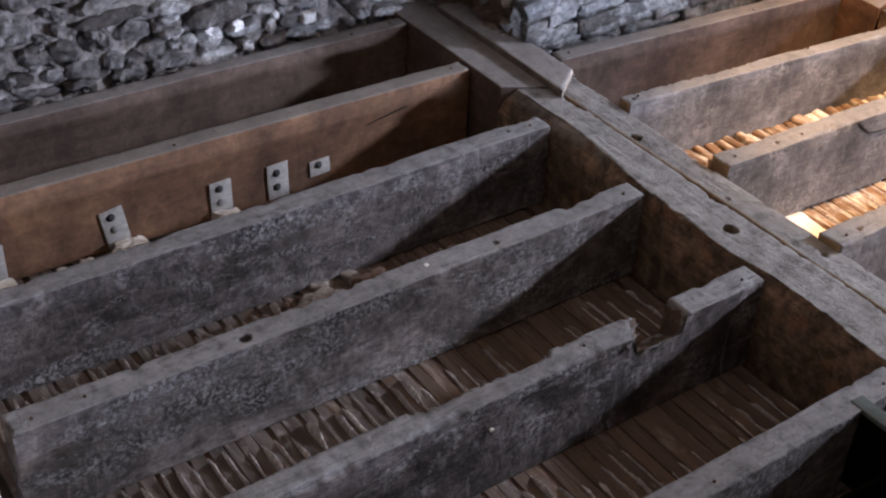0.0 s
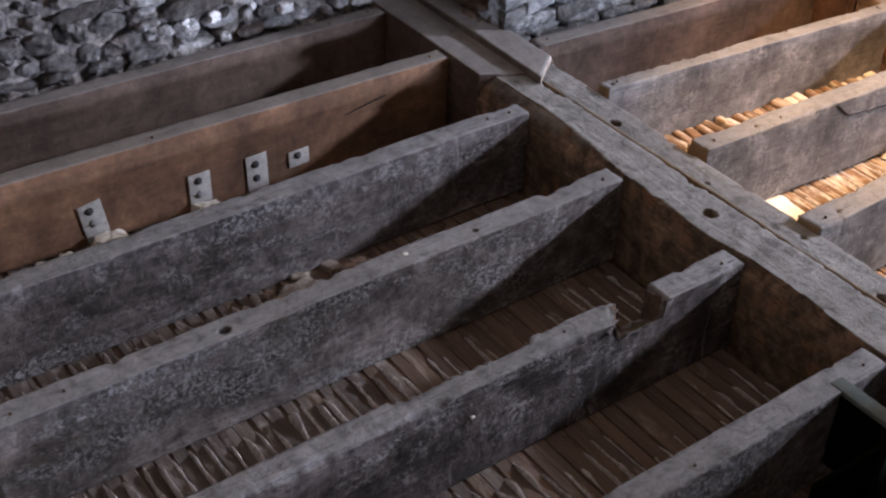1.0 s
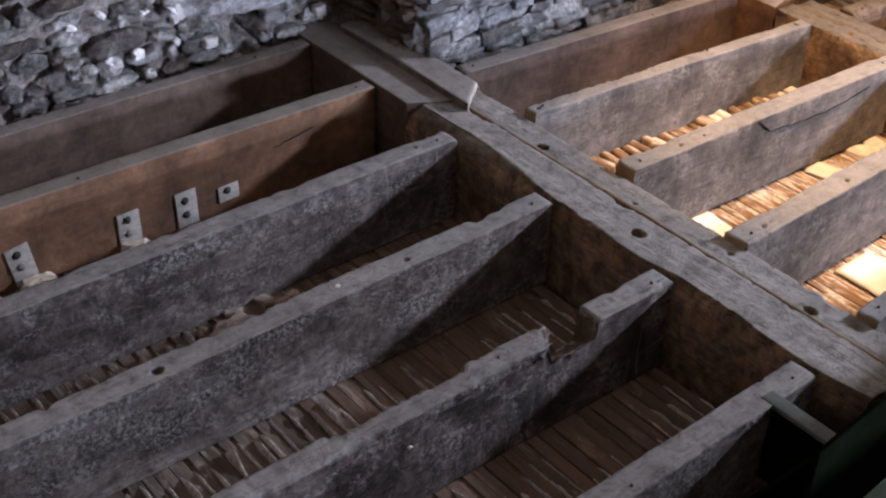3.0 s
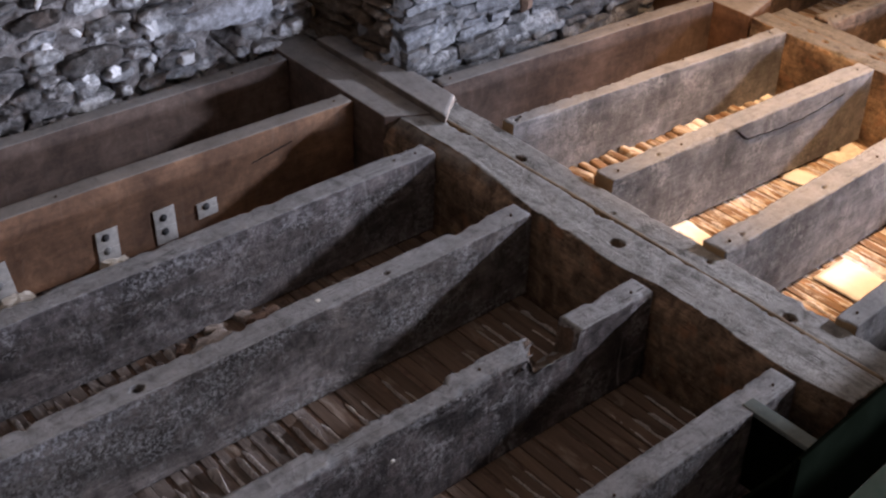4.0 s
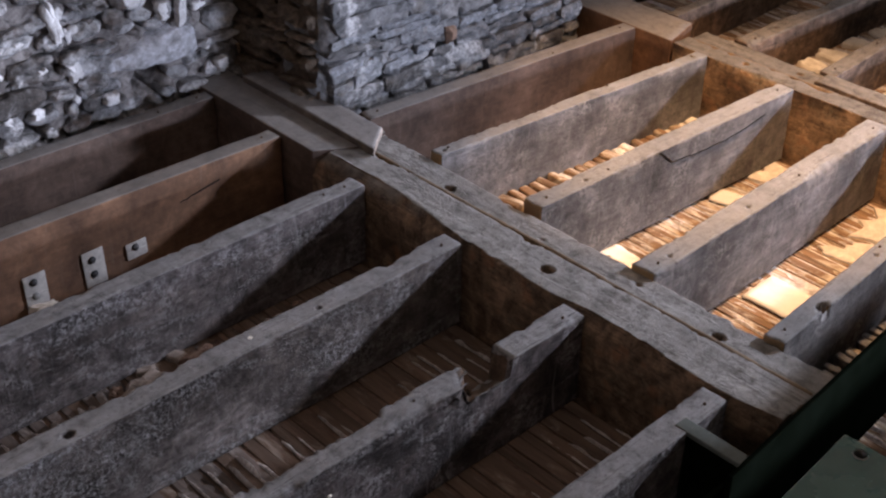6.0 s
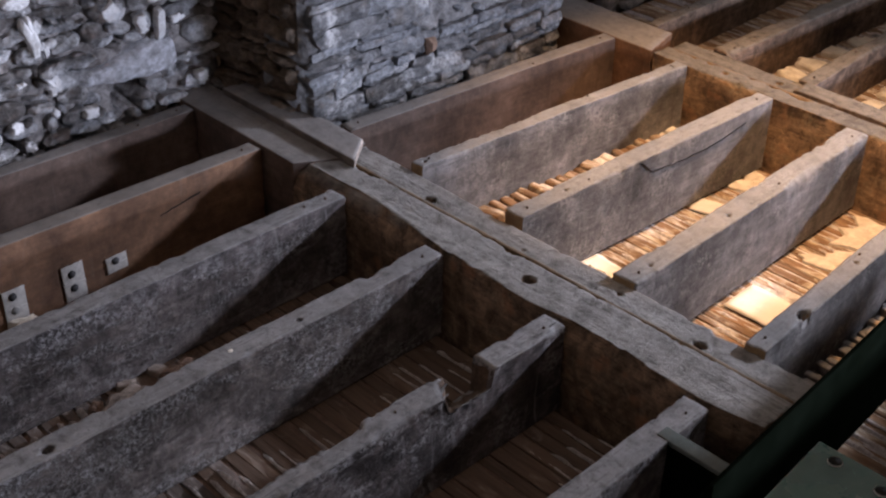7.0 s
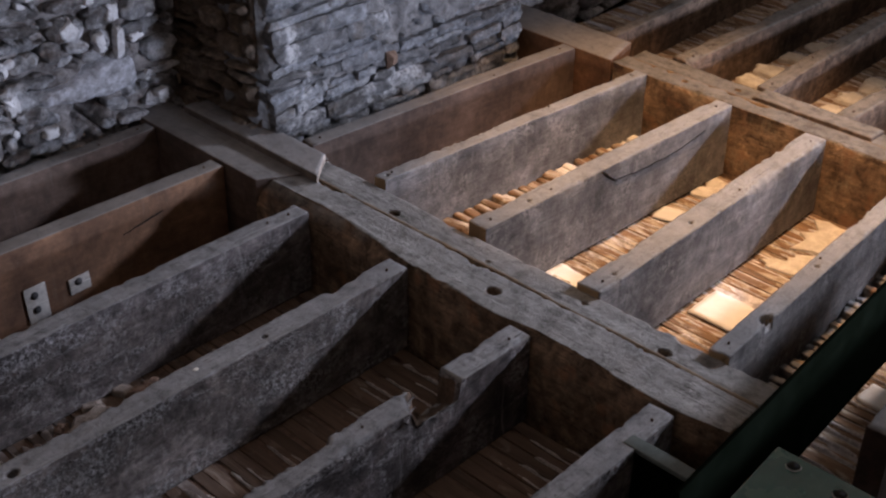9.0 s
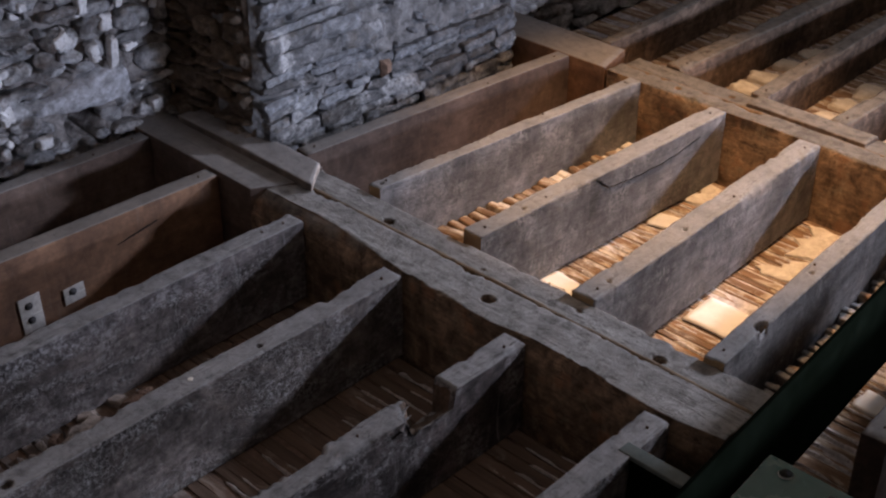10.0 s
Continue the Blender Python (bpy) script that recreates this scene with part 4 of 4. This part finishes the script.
def lath_floor(name, label, x0, x1, y0, y1, width, gap, cells, height, chance, seed, material, bare=None, z=LATH_TOP):
    floor = tagged(empty(name, (x0, y0, z)), label, "laths", kind="structure")
    rnd = random.Random(seed)
    bed = part("plaster_bed", block(x1 - x0, y1 - y0, 0.012, 0), M_NIB if bare is None else M_BRICK, floor, "old plaster and dirt behind the laths")
    bed.location = ((x1 - x0) / 2, (y1 - y0) / 2, -0.0165)
    laths = [lath_mesh(width * f, y1 - y0, seed + n, material) for n, f in enumerate((0.9, 1.0, 1.05, 0.8, 1.12))]
    dusty = [lath_mesh(width * f, y1 - y0, seed + n, M_DUSTY) for n, f in enumerate((0.9, 1.0, 1.05, 0.8, 1.12))]
    keys = [nib_mesh(seed + n, height * (0.7 + 0.12 * n)) for n in range(8)]
    x = x0
    while x < x1 - width:
        me = rnd.choice(laths)
        w = max(v.co.x for v in me.vertices)
        if bare is not None and x < bare[0] + rnd.uniform(-0.3, 0.35):
            me = dusty[laths.index(me)]
        flat = 1.0 if bare is None else 0.45
        ob = part_of("lath", me, material, floor)
        ob.matrix_local = pose(x - x0, 0, rnd.uniform(-0.004, 0.001) * flat, 0, rnd.uniform(-3, 3) * flat, rnd.uniform(-0.35, 0.35))
        x += w
        for a, b in cells:
            # towards the bare end the keys are broken off low and short
            worn = 0.0 if bare is None else max(0.0, min(1.0, (x - bare[0]) / (bare[1] - bare[0])))
            if rnd.random() < chance * (1 - 0.15 * worn):
                f = rnd.uniform(0.8, 1.0) * (1 - 0.45 * worn)
                start = a + (b - a) * (1 - f) * rnd.random()
                ob = part_of("plaster_key", rnd.choice(keys), M_NIB, floor)
                ob.matrix_local = Matrix.Translation((x + gap / 2 - x0, start - y0, -0.002)) @ pose(0, 0, 0, 0, 0, rnd.uniform(-2.5, 2.5)) @ Matrix.Diagonal((rnd.uniform(0.55, 1.0) * (1 - 0.5 * worn), (b - a) * f, rnd.uniform(0.45, 0.95) * (1 - 0.5 * worn), 1))
        x += gap * rnd.uniform(0.6, 1.4)
    return floor


lath_floor("lath_floor", "brown laths with ridges of old plaster squeezed between", -1.62, -0.03, -1.35, 1.12, 0.033, 0.004, LEFT_CELLS, 0.022, 0.95, 70, M_LATH, (-0.85, -0.45))
lath_floor("lath_floor", "brown laths smeared with old plaster, coloured lighter for the lit bay", 0.25, 1.398, -1.9, 0.66, 0.027, 0.005, MID_CELLS, 0.008, 0.6, 90, M_LIMED)
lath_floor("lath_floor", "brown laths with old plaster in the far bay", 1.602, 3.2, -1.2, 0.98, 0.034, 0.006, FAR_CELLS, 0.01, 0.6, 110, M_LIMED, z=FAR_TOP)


def board_patch(x0, x1, y0, y1):
    w, d = x1 - x0, y1 - y0

    def move(i, j, k, x, y, z):
        # ragged broken edges round a flat middle
        px = x + (0.007 * nz(y * 22, x0 * 9, i) + 0.003 * nz(y * 70, x0, i) if i in (0, 8) else 0)
        py = y + (0.009 * nz(x * 25, y0 * 9, j) + 0.004 * nz(x * 80, y0, j) if j in (0, 16) else 0)
        return px, py, z + 0.001 * nz(x * 14, y * 14, x0)

    bm = lattice([w * (i / 8 - 0.5) for i in range(9)], [d * (j / 16 - 0.5) for j in range(17)], [0.004, -0.003], move)
    bmesh.ops.recalc_face_normals(bm, faces=bm.faces)
    ob = part("plaster_patch", bm, M_WHITE, m=pose((x0 + x1) / 2, (y0 + y1) / 2, LATH_TOP + 0.004, 0, 1.5, 30 * (x0 - 0.7) + 3))
    tagged(ob, "clean white rectangular patch lying on the laths", "patch", "white patches on the laths")


board_patch(0.495, 0.585, -0.34, -0.03)
board_patch(1.04, 1.125, -0.34, -0.045)
board_patch(0.655, 0.8, -0.72, -0.44)
board_patch(0.63, 0.72, -1.12, -0.965)


def clod(x, y, sx, sy, sz, seed, material, name, label, category, group, turn=0.0, z=LATH_TOP):
    ob = part(name, lump(sx, sy, sz, seed, 24 if max(sx, sy) > 0.07 else 11, 3, 0.42), material, m=pose(x, y, z, 0, 0, turn), smooth=False)
    return tagged(ob, label, category, group)


rnd = random.Random(5)
for n, (x, y, sx, sy, sz) in enumerate(((1.30, -0.16, 0.16, 0.24, 0.02), (1.36, -0.28, 0.09, 0.1, 0.03), (1.28, -0.56, 0.2, 0.24, 0.022), (1.12, -0.58, 0.1, 0.2, 0.014),
        (1.05, -0.5, 0.06, 0.12, 0.012), (1.33, 0.17, 0.11, 0.16, 0.026), (1.2, 0.16, 0.07, 0.2, 0.016), (1.08, 0.17, 0.06, 0.18, 0.014), (0.92, 0.2, 0.1, 0.16, 0.02), (0.8, 0.2, 0.05, 0.14, 0.014),
        (0.62, 0.19, 0.05, 0.16, 0.012), (0.46, 0.19, 0.05, 0.14, 0.014), (1.76, 0.13, 0.08, 0.16, 0.04), (1.89, 0.15, 0.07, 0.15, 0.05), (2.03, 0.15, 0.09, 0.16, 0.05), (1.72, -0.2, 0.1, 0.16, 0.05),
        (1.86, -0.2, 0.1, 0.16, 0.05), (2.02, -0.19, 0.1, 0.16, 0.04), (1.78, -0.55, 0.12, 0.2, 0.04), (2.2, -0.2, 0.14, 0.16, 0.04), (2.2, 0.15, 0.08, 0.15, 0.04), (2.36, 0.14, 0.1, 0.15, 0.03))):
    clod(x, y, sx, sy, sz * 0.5, 300 + n, M_LIME, "plaster_clod", "cream lime plaster spread over the laths", "plaster", "plaster on the laths", rnd.uniform(-20, 20), FAR_TOP if x > 1.6 else LATH_TOP)
clod(0.455, -0.12, 0.07, 0.09, 0.05, 330, M_LIME, "plaster_clod", "rounded yellowish plaster clod beside the beam", "plaster", "plaster on the laths")
# white plaster at the straps' feet
for n, (x, s) in enumerate(((-1.085, 0.095), (-0.805, 0.08), (-1.43, 0.08), (-1.2, 0.04), (-1.27, 0.03))):
    clod(x, 0.732, s, 0.05, s * 0.42, 340 + n, M_WHITE, "plaster_lump", "small white plaster lump at a joist's foot", "plaster", "white plaster lumps")
# broken brick and stone lying between the joists
for n in range(46):
    if n < 24:
        x, y = rnd.uniform(-0.85, -0.1), rnd.uniform(0.2, 0.355)
    elif n < 36:
        x, y = rnd.uniform(-1.4, -0.3), rnd.uniform(0.6, 0.745)
    else:
        x, y = rnd.uniform(2.3, 2.8), rnd.uniform(0.07, 0.19)
    s = rnd.uniform(0.016, 0.042)
    clod(x, y, s * rnd.uniform(1, 1.9), s, s * 0.4, 400 + n, rnd.choice((M_BRICK, M_STONE, M_MORTAR)), "rubble_fragment", "small broken piece of brick and mortar on the laths", "rubble", "loose rubble", rnd.uniform(0, 180), LATH_TOP if n < 36 else FAR_TOP)
clod(-0.78, 0.26, 0.15, 0.12, 0.03, 480, M_STONE, "rubble_fragment", "pale flat stone lying between two joists", "rubble", "loose rubble", 20)
clod(-0.62, 0.3, 0.1, 0.05, 0.035, 481, M_BRICK, "rubble_fragment", "broken piece of red brick between two joists", "rubble", "loose rubble", 10)

for n in range(27):
    x = 0.29 + 0.0405 * n
    y = 0.312 - 0.06 * (x - 0.26)
    ob = part("plaster_piece", block(0.038 * rnd.uniform(0.7, 1.15), 0.085 * rnd.uniform(0.9, 1.1), rnd.uniform(0.034, 0.052), 0.007), rnd.choice((M_LIME, M_LIMED, M_LIMED)), m=pose(x, y, LATH_TOP, rnd.uniform(-5, 5), rnd.uniform(-9, 9), rnd.uniform(-12, 12)))
    tagged(ob, "broken piece of cream plaster and lath at a joist's foot", "plaster", "plaster pieces at the joist")
for n in range(40):
    x = 0.33 + 0.0265 * n
    ob = part("lath_offcut", block(0.021, 0.09 * rnd.uniform(0.8, 1.2), 0.06 * rnd.uniform(0.7, 1.15), 0.004), M_LIMED if n % 8 == 3 else M_OLD, m=pose(x, -0.862 + 0.067 * (x - 0.24), LATH_TOP, rnd.uniform(-6, 6), rnd.uniform(-6, 6), rnd.uniform(-8, 8)))
    tagged(ob, "short grey lath end stacked along a joist's foot", "lath", "lath ends")
